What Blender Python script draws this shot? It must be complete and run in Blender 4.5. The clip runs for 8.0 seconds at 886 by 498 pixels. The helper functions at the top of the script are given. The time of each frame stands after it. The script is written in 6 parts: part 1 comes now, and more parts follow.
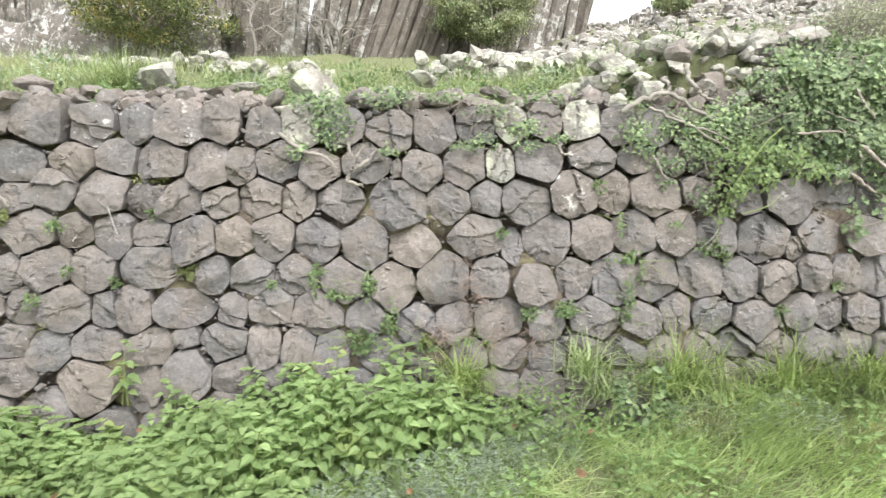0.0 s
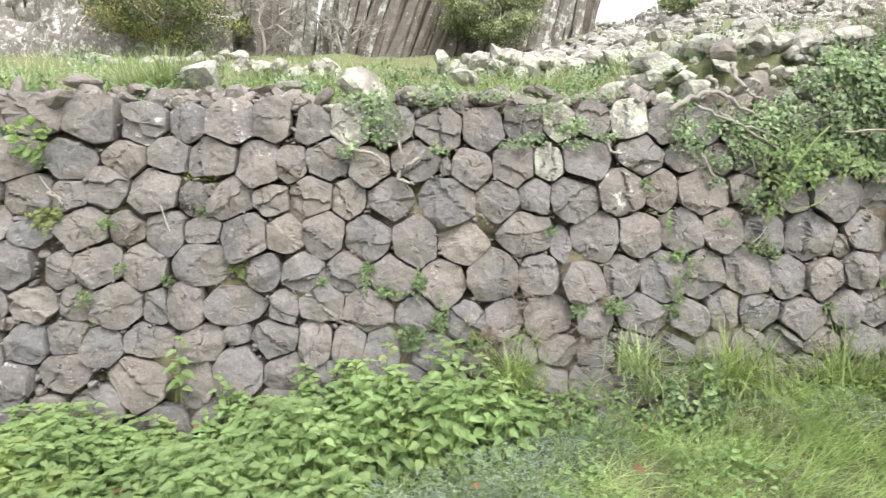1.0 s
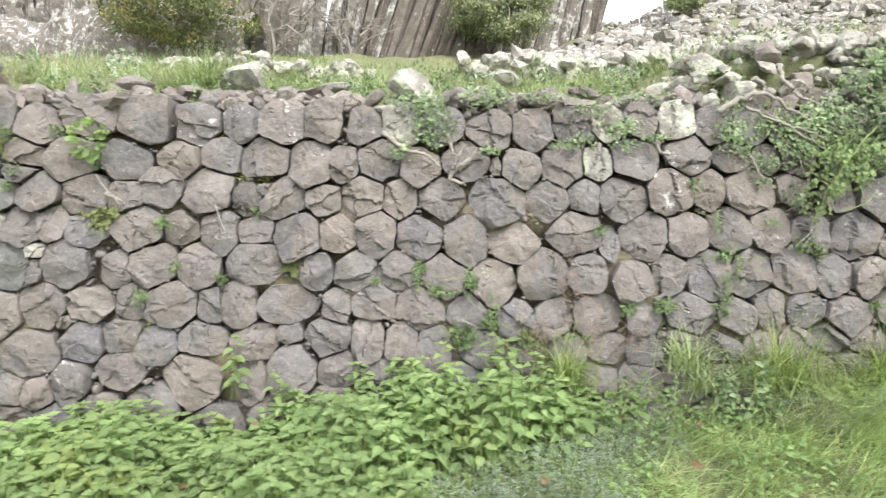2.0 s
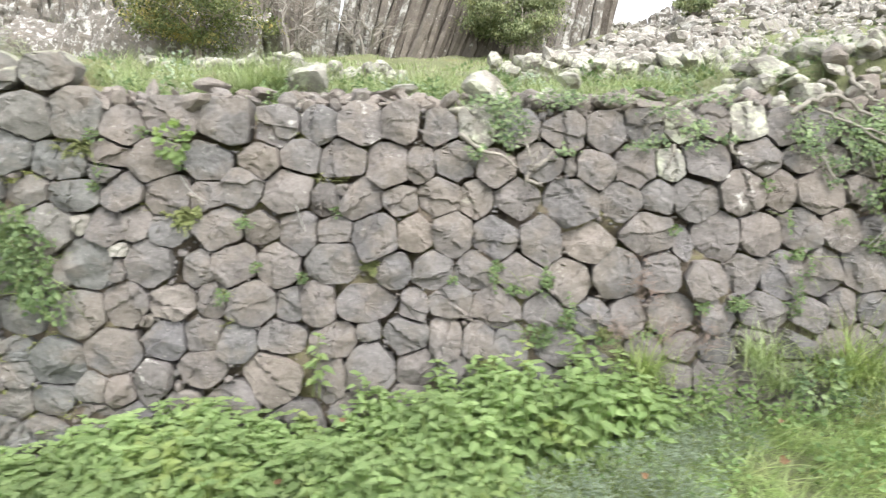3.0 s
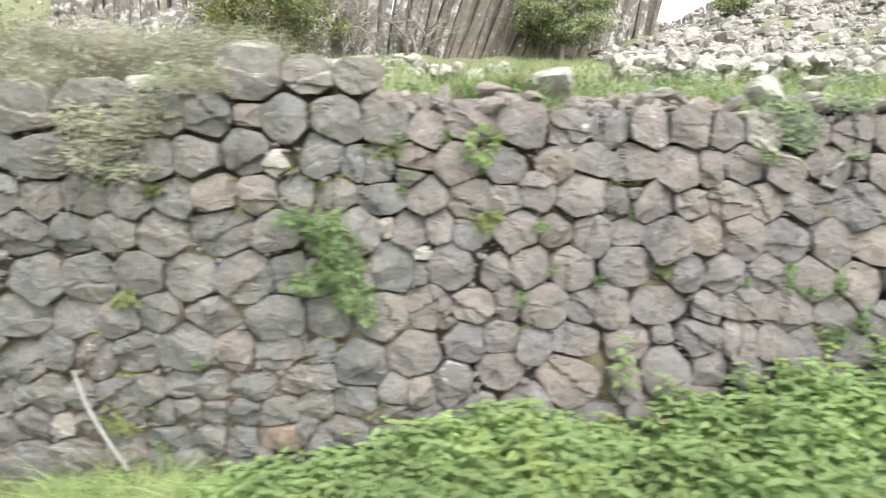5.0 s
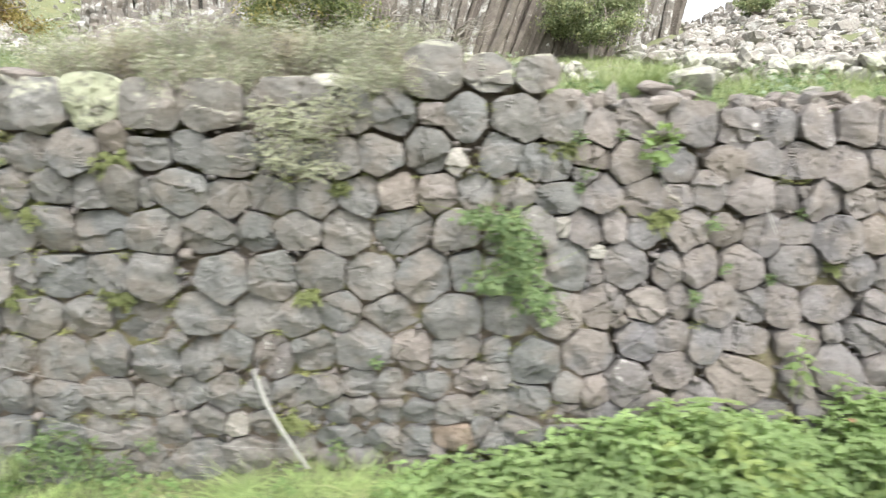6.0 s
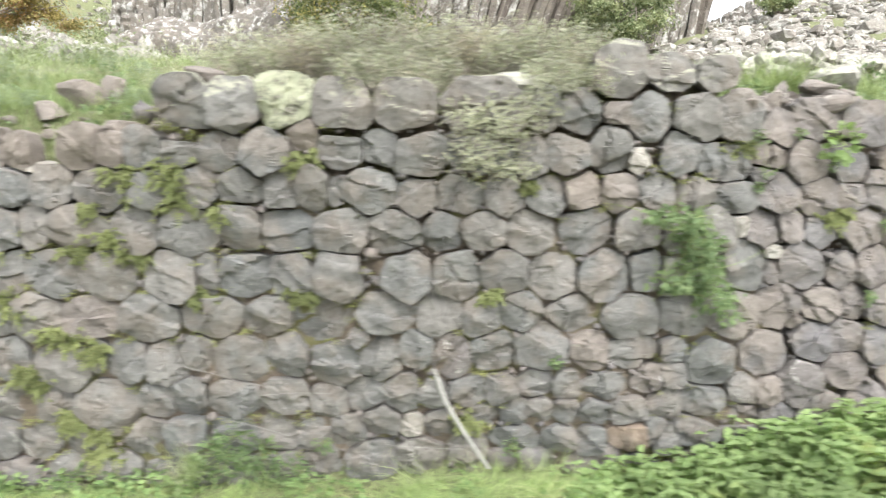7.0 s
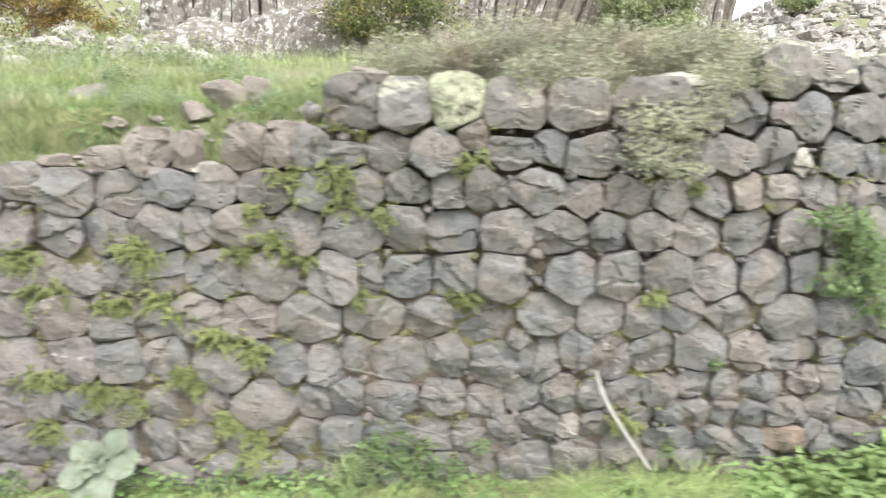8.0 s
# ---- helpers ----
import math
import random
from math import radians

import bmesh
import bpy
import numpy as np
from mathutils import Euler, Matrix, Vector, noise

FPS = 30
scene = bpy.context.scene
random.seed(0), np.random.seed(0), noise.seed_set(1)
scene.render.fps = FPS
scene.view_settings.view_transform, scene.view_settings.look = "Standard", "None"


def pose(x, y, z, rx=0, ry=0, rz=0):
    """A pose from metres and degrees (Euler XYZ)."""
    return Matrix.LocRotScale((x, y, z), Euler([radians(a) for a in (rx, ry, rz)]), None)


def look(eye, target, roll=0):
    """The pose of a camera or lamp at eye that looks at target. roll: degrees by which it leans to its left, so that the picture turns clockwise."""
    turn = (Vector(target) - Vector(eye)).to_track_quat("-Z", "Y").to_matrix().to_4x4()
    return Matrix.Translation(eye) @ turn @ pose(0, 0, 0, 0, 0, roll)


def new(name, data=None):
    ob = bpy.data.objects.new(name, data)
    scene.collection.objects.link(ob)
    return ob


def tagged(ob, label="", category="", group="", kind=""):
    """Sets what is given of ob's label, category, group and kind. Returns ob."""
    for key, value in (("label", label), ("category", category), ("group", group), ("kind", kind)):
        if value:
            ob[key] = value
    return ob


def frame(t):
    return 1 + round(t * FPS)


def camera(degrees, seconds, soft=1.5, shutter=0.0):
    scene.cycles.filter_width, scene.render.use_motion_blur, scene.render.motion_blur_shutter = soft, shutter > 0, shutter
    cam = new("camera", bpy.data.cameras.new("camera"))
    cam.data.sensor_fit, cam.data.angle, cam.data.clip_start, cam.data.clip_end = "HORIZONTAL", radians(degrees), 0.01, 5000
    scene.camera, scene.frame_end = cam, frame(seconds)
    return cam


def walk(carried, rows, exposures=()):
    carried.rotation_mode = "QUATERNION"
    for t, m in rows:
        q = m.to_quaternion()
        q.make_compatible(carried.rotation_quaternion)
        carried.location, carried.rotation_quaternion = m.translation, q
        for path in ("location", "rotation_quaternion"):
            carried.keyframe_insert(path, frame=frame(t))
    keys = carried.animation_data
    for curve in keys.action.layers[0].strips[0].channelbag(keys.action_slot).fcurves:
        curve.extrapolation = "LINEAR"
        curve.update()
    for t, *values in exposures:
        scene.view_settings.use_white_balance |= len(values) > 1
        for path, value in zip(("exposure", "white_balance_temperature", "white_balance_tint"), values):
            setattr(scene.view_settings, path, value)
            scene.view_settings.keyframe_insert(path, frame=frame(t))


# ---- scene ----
EXPOSURE = 1.68
cam = camera(70, 8.0, 1.28, 0.95)
METRES, EYE, TILT, LEAN, TURN = 5.45, 1.6, -10.0, 0.0, 0.0
ROWS = [
    (0.0, 0.0, 0.0, 0.0, -0.0, -0.0, 0.0),
    (0.5, -0.0247, -0.001, -0.002, 0.01, -0.0, -0.02),
    (1.0, -0.0496, -0.0027, -0.0022, 0.03, -0.03, -0.01),
    (1.5, -0.0739, -0.0049, -0.0022, 0.04, -0.04, -0.01),
    (3.0, -0.1804, -0.0129, -0.0032, 0.04, -0.03, -0.0),
    (3.5, -0.2405, -0.0162, -0.0004, 0.07, -0.03, -0.01),
    (4.0, -0.3201, -0.0173, 0.0, 0.1, -0.05, -0.01),
    (4.5, -0.4001, -0.0165, 0.0004, 0.13, -0.05, -0.02),
    (6.0, -0.6637, -0.0167, -0.0006, 0.16, -0.12, -0.06),
    (6.5, -0.7497, -0.0165, 0.0002, 0.18, -0.14, -0.07),
    (7.0, -0.8421, -0.0157, -0.0006, 0.19, -0.17, -0.09),
    (7.5, -0.922, -0.0155, -0.0015, 0.23, -0.15, -0.13),
    (8.0, -0.9992, -0.0157, -0.0003, 0.31, -0.17, -0.14),
]
walk(cam, [(t, pose(0, 0, EYE, TILT, LEAN, TURN) @ pose(METRES * x, 1.7 * METRES * y, METRES * z, 90 + pitch, roll, yaw)) for t, x, y, z, yaw, pitch, roll in ROWS],
     [(0.0, EXPOSURE), (4.5, EXPOSURE + .04), (8.0, EXPOSURE + .18)])

# ---- overcast sky and a soft sun behind it ----
SUN_HIGH, SUN_ROUND = 58.0, 150.0      # degrees above the horizon, and from +y towards +x
world = bpy.data.worlds.new("sky")
scene.world = world
world.use_nodes = True
wn, wl = world.node_tree.nodes, world.node_tree.links
sky_tex = wn.new("ShaderNodeTexSky")
sky_tex.sky_type, sky_tex.sun_disc = "NISHITA", False
sky_tex.sun_elevation, sky_tex.sun_rotation = radians(SUN_HIGH), radians(SUN_ROUND)
sky_tex.dust_density = 4.0
cloud = wn.new("ShaderNodeHueSaturation")
cloud.inputs["Saturation"].default_value = 0.28
wl.new(sky_tex.outputs[0], cloud.inputs["Color"])
wl.new(cloud.outputs[0], wn["Background"].inputs["Color"])
wn["Background"].inputs["Strength"].default_value = 0.17
sun_data = bpy.data.lights.new("sun", "SUN")
sun_data.energy, sun_data.angle, sun_data.color = 0.5, radians(25), (1.0, 0.98, 0.95)
sun = new("sun", sun_data)
sun.matrix_world = look((0, 0, 30), (-math.sin(radians(SUN_ROUND)) * 30 / math.tan(radians(SUN_HIGH)), -math.cos(radians(SUN_ROUND)) * 30 / math.tan(radians(SUN_HIGH)), 0))

# ---- materials ----
def shader(name, rough=0.9, spec=0.25):
    m = bpy.data.materials.new(name)
    m.use_nodes = True
    n, l = m.node_tree.nodes, m.node_tree.links
    b = n["Principled BSDF"]
    b.inputs["Roughness"].default_value = rough
    b.inputs["Specular IOR Level"].default_value = spec
    return m, n, l, b


def noise_of(n, l, where, scale, detail=5.0, rough=0.6, stretch=None):
    t = n.new("ShaderNodeTexNoise")
    t.inputs["Scale"].default_value, t.inputs["Detail"].default_value, t.inputs["Roughness"].default_value = scale, detail, rough
    if stretch:
        mp = n.new("ShaderNodeMapping")
        mp.inputs["Scale"].default_value = stretch
        l.new(where, mp.inputs["Vector"])
        where = mp.outputs[0]
    l.new(where, t.inputs["Vector"])
    return t.outputs["Fac"]


def ramp(n, l, fac, stops):
    r = n.new("ShaderNodeValToRGB")
    while len(r.color_ramp.elements) < len(stops):
        r.color_ramp.elements.new(0.5)
    for e, (p, c) in zip(r.color_ramp.elements, stops):
        e.position = p
        e.color = (*c, 1) if isinstance(c, tuple) else (c, c, c, 1)
    l.new(fac, r.inputs[0])
    return r.outputs[0]


def mix(n, l, fac, a, b, how="MIX"):
    x = n.new("ShaderNodeMix")
    x.data_type, x.blend_type = "RGBA", how
    if isinstance(fac, float):
        x.inputs[0].default_value = fac
    else:
        l.new(fac, x.inputs[0])
    for i, v in ((6, a), (7, b)):
        if isinstance(v, tuple):
            x.inputs[i].default_value = (*v, 1)
        else:
            l.new(v, x.inputs[i])
    return x.outputs[2]


def bump(n, l, b, height, strength, distance):
    u = n.new("ShaderNodeBump")
    u.inputs["Strength"].default_value, u.inputs["Distance"].default_value = strength, distance
    l.new(height, u.inputs["Height"])
    l.new(u.outputs[0], b.inputs["Normal"])
    return u


def add(n, l, a, b, k=1.0):
    x = n.new("ShaderNodeMath")
    x.operation = "MULTIPLY_ADD"
    l.new(b, x.inputs[0])
    x.inputs[1].default_value = k
    l.new(a, x.inputs[2])
    return x.outputs[0]


def stone_material(name, tones, lichen, lichen_colour, by="object", scale=1.0, lichen_scale=9.0, top=0.0):
    """Rough volcanic stone: a tone for each stone, mineral mottling, pale crusts of lichen, pitted relief."""
    m, n, l, b = shader(name, 0.92, 0.2)
    pos = n.new("ShaderNodeNewGeometry")
    where = pos.outputs["Position"]
    if by == "object":
        each = n.new("ShaderNodeObjectInfo").outputs["Random"]
    else:
        each = pos.outputs["Random Per Island"]
    tone = ramp(n, l, each, [(i / (len(tones) - 1), c) for i, c in enumerate(tones)])
    broad = ramp(n, l, noise_of(n, l, where, 6 * scale, 5), [(0.32, 0.78), (0.68, 1.18)])
    col = mix(n, l, 1.0, tone, broad, "MULTIPLY")
    rust = ramp(n, l, noise_of(n, l, where, 4.2 * scale, 7, 0.62), [(0.47, 0.0), (0.6, 0.62)])
    col = mix(n, l, rust, col, (0.19, 0.166, 0.141))
    fine = noise_of(n, l, where, 48 * scale, 8, 0.72)
    col = mix(n, l, 1.0, col, ramp(n, l, fine, [(0.3, 0.8), (0.7, 1.19)]), "MULTIPLY")
    grain = noise_of(n, l, where, 170 * scale, 4, 0.7)
    col = mix(n, l, 1.0, col, ramp(n, l, grain, [(0.32, 0.84), (0.68, 1.14)]), "MULTIPLY")
    spots = noise_of(n, l, where, lichen_scale * scale, 9, 0.72)
    crust = ramp(n, l, spots, [(lichen, 0.0), (lichen + 0.05, 0.85)])
    col = mix(n, l, crust, col, lichen_colour)
    specks = ramp(n, l, noise_of(n, l, where, 52 * scale, 5, 0.65), [(0.645, 0.0), (0.68, 0.75)])
    col = mix(n, l, specks, col, lichen_colour)
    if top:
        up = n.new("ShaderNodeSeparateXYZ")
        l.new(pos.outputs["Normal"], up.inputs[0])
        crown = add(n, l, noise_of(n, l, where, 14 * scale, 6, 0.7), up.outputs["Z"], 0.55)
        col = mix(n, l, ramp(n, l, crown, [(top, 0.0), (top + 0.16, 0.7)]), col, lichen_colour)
    l.new(col, b.inputs["Base Color"])
    crack = n.new("ShaderNodeTexVoronoi")
    crack.inputs["Scale"].default_value = 17 * scale
    warp = n.new("ShaderNodeTexNoise")
    warp.inputs["Scale"].default_value, warp.inputs["Detail"].default_value = 9 * scale, 6
    l.new(where, warp.inputs["Vector"])
    bent = n.new("ShaderNodeVectorMath")
    bent.operation = "MULTIPLY_ADD"
    l.new(warp.outputs["Color"], bent.inputs[0])
    bent.inputs[1].default_value = (0.12 / scale,) * 3
    l.new(where, bent.inputs[2])
    l.new(bent.outputs[0], crack.inputs["Vector"])
    rel = add(n, l, fine, noise_of(n, l, where, 16 * scale, 7, 0.72), 1.7)
    rel = add(n, l, rel, crack.outputs["Distance"], 1.1)
    bump(n, l, b, rel, 0.9, 0.011 / scale)
    return m


def leaf_material(name, low, high, shine=0.35, through_light=0.3, patches=None):
    m, n, l, b = shader(name, 1 - shine * 0.9, 0.35)
    pos = n.new("ShaderNodeNewGeometry")
    col = ramp(n, l, pos.outputs["Random Per Island"], [(0.0, low), (0.55, tuple(0.5 * (p + q) for p, q in zip(low, high))), (1.0, high)])
    broad = ramp(n, l, noise_of(n, l, pos.outputs["Position"], 2.2, 4), [(0.3, 0.7), (0.7, 1.3)])
    col = mix(n, l, 1.0, col, broad, "MULTIPLY")
    if patches:
        mask = ramp(n, l, noise_of(n, l, pos.outputs["Position"], patches[1], 3), [(patches[2], 0.0), (patches[2] + 0.12, 1.0)])
        col = mix(n, l, mask, col, patches[0])
    l.new(col, b.inputs["Base Color"])
    t = n.new("ShaderNodeBsdfTranslucent")
    bright = mix(n, l, 1.0, col, (1.25, 1.3, 0.8), "MULTIPLY")
    l.new(bright, t.inputs["Color"])
    s = n.new("ShaderNodeMixShader")
    s.inputs[0].default_value = through_light
    l.new(b.outputs[0], s.inputs[1])
    l.new(t.outputs[0], s.inputs[2])
    l.new(s.outputs[0], n["Material Output"].inputs["Surface"])
    return m


def bark_material(name, dark, light, scale=30.0):
    m, n, l, b = shader(name, 0.85, 0.2)
    where = n.new("ShaderNodeNewGeometry").outputs["Position"]
    f = noise_of(n, l, where, scale, 6, 0.7)
    l.new(ramp(n, l, f, [(0.3, dark), (0.7, light)]), b.inputs["Base Color"])
    bump(n, l, b, f, 0.6, 0.004)
    return m


def soil_material():
    m, n, l, b = shader("soil_and_moss", 0.97, 0.1)
    where = n.new("ShaderNodeNewGeometry").outputs["Position"]
    f = noise_of(n, l, where, 24, 8, 0.75)
    col = ramp(n, l, f, [(0.3, (0.075, 0.062, 0.05)), (0.7, (0.21, 0.175, 0.135))])
    moss = ramp(n, l, noise_of(n, l, where, 3.0, 6, 0.65), [(0.5, 0.0), (0.6, 0.7)])
    col = mix(n, l, moss, col, (0.13, 0.135, 0.05))
    l.new(col, b.inputs["Base Color"])
    bump(n, l, b, f, 1.0, 0.02)
    return m


def ground_material():
    """Turf: soil, green and straw-coloured patches, pale stones far up the slope."""
    m, n, l, b = shader("turf", 0.97, 0.1)
    where = n.new("ShaderNodeNewGeometry").outputs["Position"]
    f = noise_of(n, l, where, 18, 8, 0.75)
    col = ramp(n, l, f, [(0.3, (0.095, 0.105, 0.055)), (0.7, (0.2, 0.215, 0.115))])
    dry = ramp(n, l, noise_of(n, l, where, 0.9, 6, 0.65), [(0.52, 0.0), (0.66, 0.6)])
    col = mix(n, l, dry, col, (0.2, 0.185, 0.09))
    bare = ramp(n, l, noise_of(n, l, where, 2.3, 7, 0.7), [(0.56, 0.0), (0.64, 0.8)])
    col = mix(n, l, bare, col, (0.22, 0.205, 0.18))
    l.new(col, b.inputs["Base Color"])
    bump(n, l, b, f, 1.0, 0.03)
    return m


GREYS = [(0.146, 0.143, 0.140), (0.171, 0.158, 0.149), (0.157, 0.153, 0.150), (0.185, 0.165, 0.150), (0.151, 0.147, 0.148), (0.190, 0.173, 0.159), (0.168, 0.155, 0.147), (0.154, 0.147, 0.141), (0.178, 0.168, 0.161)]
COOL_GREYS = [(0.144, 0.148, 0.141), (0.170, 0.165, 0.153), (0.154, 0.156, 0.149), (0.182, 0.173, 0.156), (0.148, 0.152, 0.147), (0.190, 0.181, 0.165), (0.162, 0.163, 0.154)]
BASALT = stone_material("basalt_stone", GREYS, 0.66, (0.396, 0.387, 0.355))
BASALT_COOL = stone_material("cool_basalt_stone", COOL_GREYS, 0.655, (0.404, 0.397, 0.364))
BASALT_JOINED = stone_material("basalt_rubble", GREYS, 0.66, (0.396, 0.387, 0.355), by="island")
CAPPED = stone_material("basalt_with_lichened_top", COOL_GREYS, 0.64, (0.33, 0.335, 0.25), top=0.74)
PALE = stone_material("pale_field_stone", [(0.302, 0.285, 0.251), (0.362, 0.353, 0.313), (0.332, 0.310, 0.276)], 0.62, (0.449, 0.443, 0.387))
BROWN = stone_material("brown_stone", [(0.195, 0.174, 0.155), (0.222, 0.196, 0.171), (0.185, 0.169, 0.154)], 0.63, (0.37, 0.355, 0.3))
RUBBLE = stone_material("broken_brown_stone", [(0.2, 0.178, 0.158), (0.25, 0.222, 0.198), (0.18, 0.168, 0.155)], 0.6, (0.449, 0.443, 0.387), by="island")
LICHENED = stone_material("lichened_stone", [(0.224, 0.216, 0.190), (0.286, 0.277, 0.242), (0.248, 0.242, 0.218)], 0.49, (0.435, 0.446, 0.347))
YELLOWED = stone_material("yellow_lichen_stone", [(0.140, 0.137, 0.115), (0.183, 0.180, 0.144)], 0.44, (0.375, 0.393, 0.281), lichen_scale=14.0)
SPOTTED = stone_material("white_spotted_basalt", GREYS[1:4], 0.585, (0.5, 0.49, 0.455), lichen_scale=12.0)
OCHRE = stone_material("ochre_stained_stone", [(0.225, 0.18, 0.14), (0.25, 0.2, 0.152)], 0.64, (0.4, 0.37, 0.32))
CRAG = stone_material("crag_basalt", [(0.102, 0.088, 0.075), (0.151, 0.133, 0.112), (0.123, 0.109, 0.094), (0.175, 0.157, 0.133)], 0.61, (0.503, 0.498, 0.461), scale=0.5)
CRAG_PALE = stone_material("crag_lichened_column", [(0.140, 0.128, 0.112), (0.190, 0.176, 0.155)], 0.52, (0.413, 0.412, 0.383), scale=0.5, lichen_scale=6.0)
BOULDER = stone_material("speckled_boulder", [(0.140, 0.126, 0.112), (0.168, 0.155, 0.137)], 0.53, (0.467, 0.466, 0.429), scale=0.5, lichen_scale=11.0)
CRAG_WHITE = stone_material("crag_lichened", [(0.188, 0.176, 0.154), (0.326, 0.312, 0.277)], 0.54, (0.493, 0.489, 0.444), by="island", scale=0.4)
SOIL = soil_material()
TURF = ground_material()
NETTLE = leaf_material("nettle_leaf", (0.175, 0.25, 0.105), (0.265, 0.35, 0.16), 0.1, 0.5, ((0.285, 0.345, 0.135), 2.6, 0.58))
GRASS = leaf_material("grass_blade", (0.19, 0.27, 0.1), (0.37, 0.45, 0.2), 0.35, 0.35, ((0.44, 0.44, 0.24), 1.6, 0.55))
GRASS_DRY = leaf_material("terrace_grass_blade", (0.14, 0.185, 0.08), (0.33, 0.395, 0.205), 0.35, 0.3, ((0.36, 0.345, 0.25), 1.7, 0.53))
IVY = leaf_material("ivy_leaf", (0.07, 0.115, 0.055), (0.27, 0.345, 0.175), 0.45, 0.25)
LICHENED_JOINED = stone_material("lichened_rubble", [(0.260, 0.248, 0.220), (0.316, 0.302, 0.266), (0.274, 0.263, 0.238), (0.344, 0.335, 0.299)], 0.5, (0.41, 0.415, 0.335), by="island")
GRASS_TUFT = leaf_material("tuft_blade", (0.12, 0.18, 0.05), (0.3, 0.36, 0.14), 0.35, 0.3, ((0.36, 0.34, 0.17), 9.0, 0.62))
MOSS = leaf_material("moss", (0.15, 0.165, 0.055), (0.28, 0.3, 0.115), 0.05, 0.15)
HERB = leaf_material("herb_leaf", (0.11, 0.18, 0.06), (0.2, 0.28, 0.11), 0.35, 0.3)
FERN = leaf_material("fern_leaf", (0.11, 0.13, 0.05), (0.215, 0.235, 0.1), 0.25, 0.25)
BRAMBLE = leaf_material("bramble_leaf", (0.12, 0.18, 0.07), (0.23, 0.3, 0.125), 0.3, 0.3, ((0.4, 0.3, 0.1), 9.0, 0.69))
CLIMBER = leaf_material("climber_leaf", (0.085, 0.135, 0.055), (0.165, 0.225, 0.1), 0.35, 0.28)
HEATH = leaf_material("heath_leaf", (0.22, 0.24, 0.165), (0.42, 0.43, 0.34), 0.2, 0.3, ((0.37, 0.335, 0.27), 2.5, 0.56))
DRYPLANT = leaf_material("dry_plant_leaf", (0.2, 0.215, 0.145), (0.35, 0.355, 0.26), 0.2, 0.3)
YELLOW_TREE = leaf_material("yellowing_leaf", (0.05, 0.072, 0.028), (0.18, 0.205, 0.08), 0.3, 0.25, ((0.36, 0.3, 0.11), 1.5, 0.53))
RUSSET_TREE = leaf_material("russet_tree_leaf", (0.12, 0.11, 0.035), (0.34, 0.27, 0.1), 0.3, 0.25, ((0.34, 0.2, 0.1), 1.2, 0.52))
DARK_BUSH = leaf_material("bush_leaf", (0.085, 0.115, 0.05), (0.27, 0.3, 0.17), 0.35, 0.25, ((0.32, 0.32, 0.17), 2.0, 0.56))
MULLEIN = leaf_material("felted_leaf", (0.145, 0.175, 0.13), (0.225, 0.26, 0.2), 0.0, 0.12, ((0.15, 0.165, 0.115), 22.0, 0.5))
SCRUB = leaf_material("scrub_leaf", (0.12, 0.15, 0.075), (0.27, 0.3, 0.19), 0.2, 0.2, ((0.34, 0.33, 0.26), 0.7, 0.55))
RUSSET = leaf_material("russet_leaf", (0.13, 0.075, 0.04), (0.22, 0.14, 0.08), 0.2, 0.3)
SILVER = leaf_material("silver_leaf", (0.21, 0.26, 0.195), (0.34, 0.4, 0.315), 0.1, 0.3)
STEM = bark_material("green_stem", (0.12, 0.17, 0.06), (0.22, 0.26, 0.1))
ROOT = bark_material("reddish_root", (0.16, 0.12, 0.1), (0.28, 0.22, 0.185))
BARK = bark_material("grey_bark", (0.16, 0.13, 0.11), (0.38, 0.34, 0.3))
DEADWOOD = bark_material("bleached_wood", (0.16, 0.145, 0.125), (0.31, 0.29, 0.25))
STRAW = bark_material("bleached_straw", (0.27, 0.265, 0.245), (0.38, 0.375, 0.345), 60)

# ---- shape helpers ----
R = np.random.default_rng(7)


def mesh_of(name, verts, faces, material, smooth=False, sharp=None):
    """A mesh from arrays: verts (n, 3), faces (m, 3 or 4)."""
    verts, faces = np.asarray(verts, float), np.asarray(faces, int)
    me = bpy.data.meshes.new(name)
    k = faces.shape[1]
    me.vertices.add(len(verts))
    me.vertices.foreach_set("co", verts.ravel())
    me.loops.add(faces.size)
    me.loops.foreach_set("vertex_index", faces.ravel().astype(np.int32))
    me.polygons.add(len(faces))
    me.polygons.foreach_set("loop_start", np.arange(0, faces.size, k, dtype=np.int32))
    me.polygons.foreach_set("use_smooth", np.full(len(faces), smooth))
    me.update(calc_edges=True)
    me.validate()
    me.materials.append(material)
    if sharp:
        me.set_sharp_from_angle(angle=radians(sharp))
    return me


def part(name, data, parent, label=""):
    ob = new(name, data)
    ob.parent = parent
    return tagged(ob, label)


def empty(name, at):
    ob = new(name)
    ob.location = at
    return ob


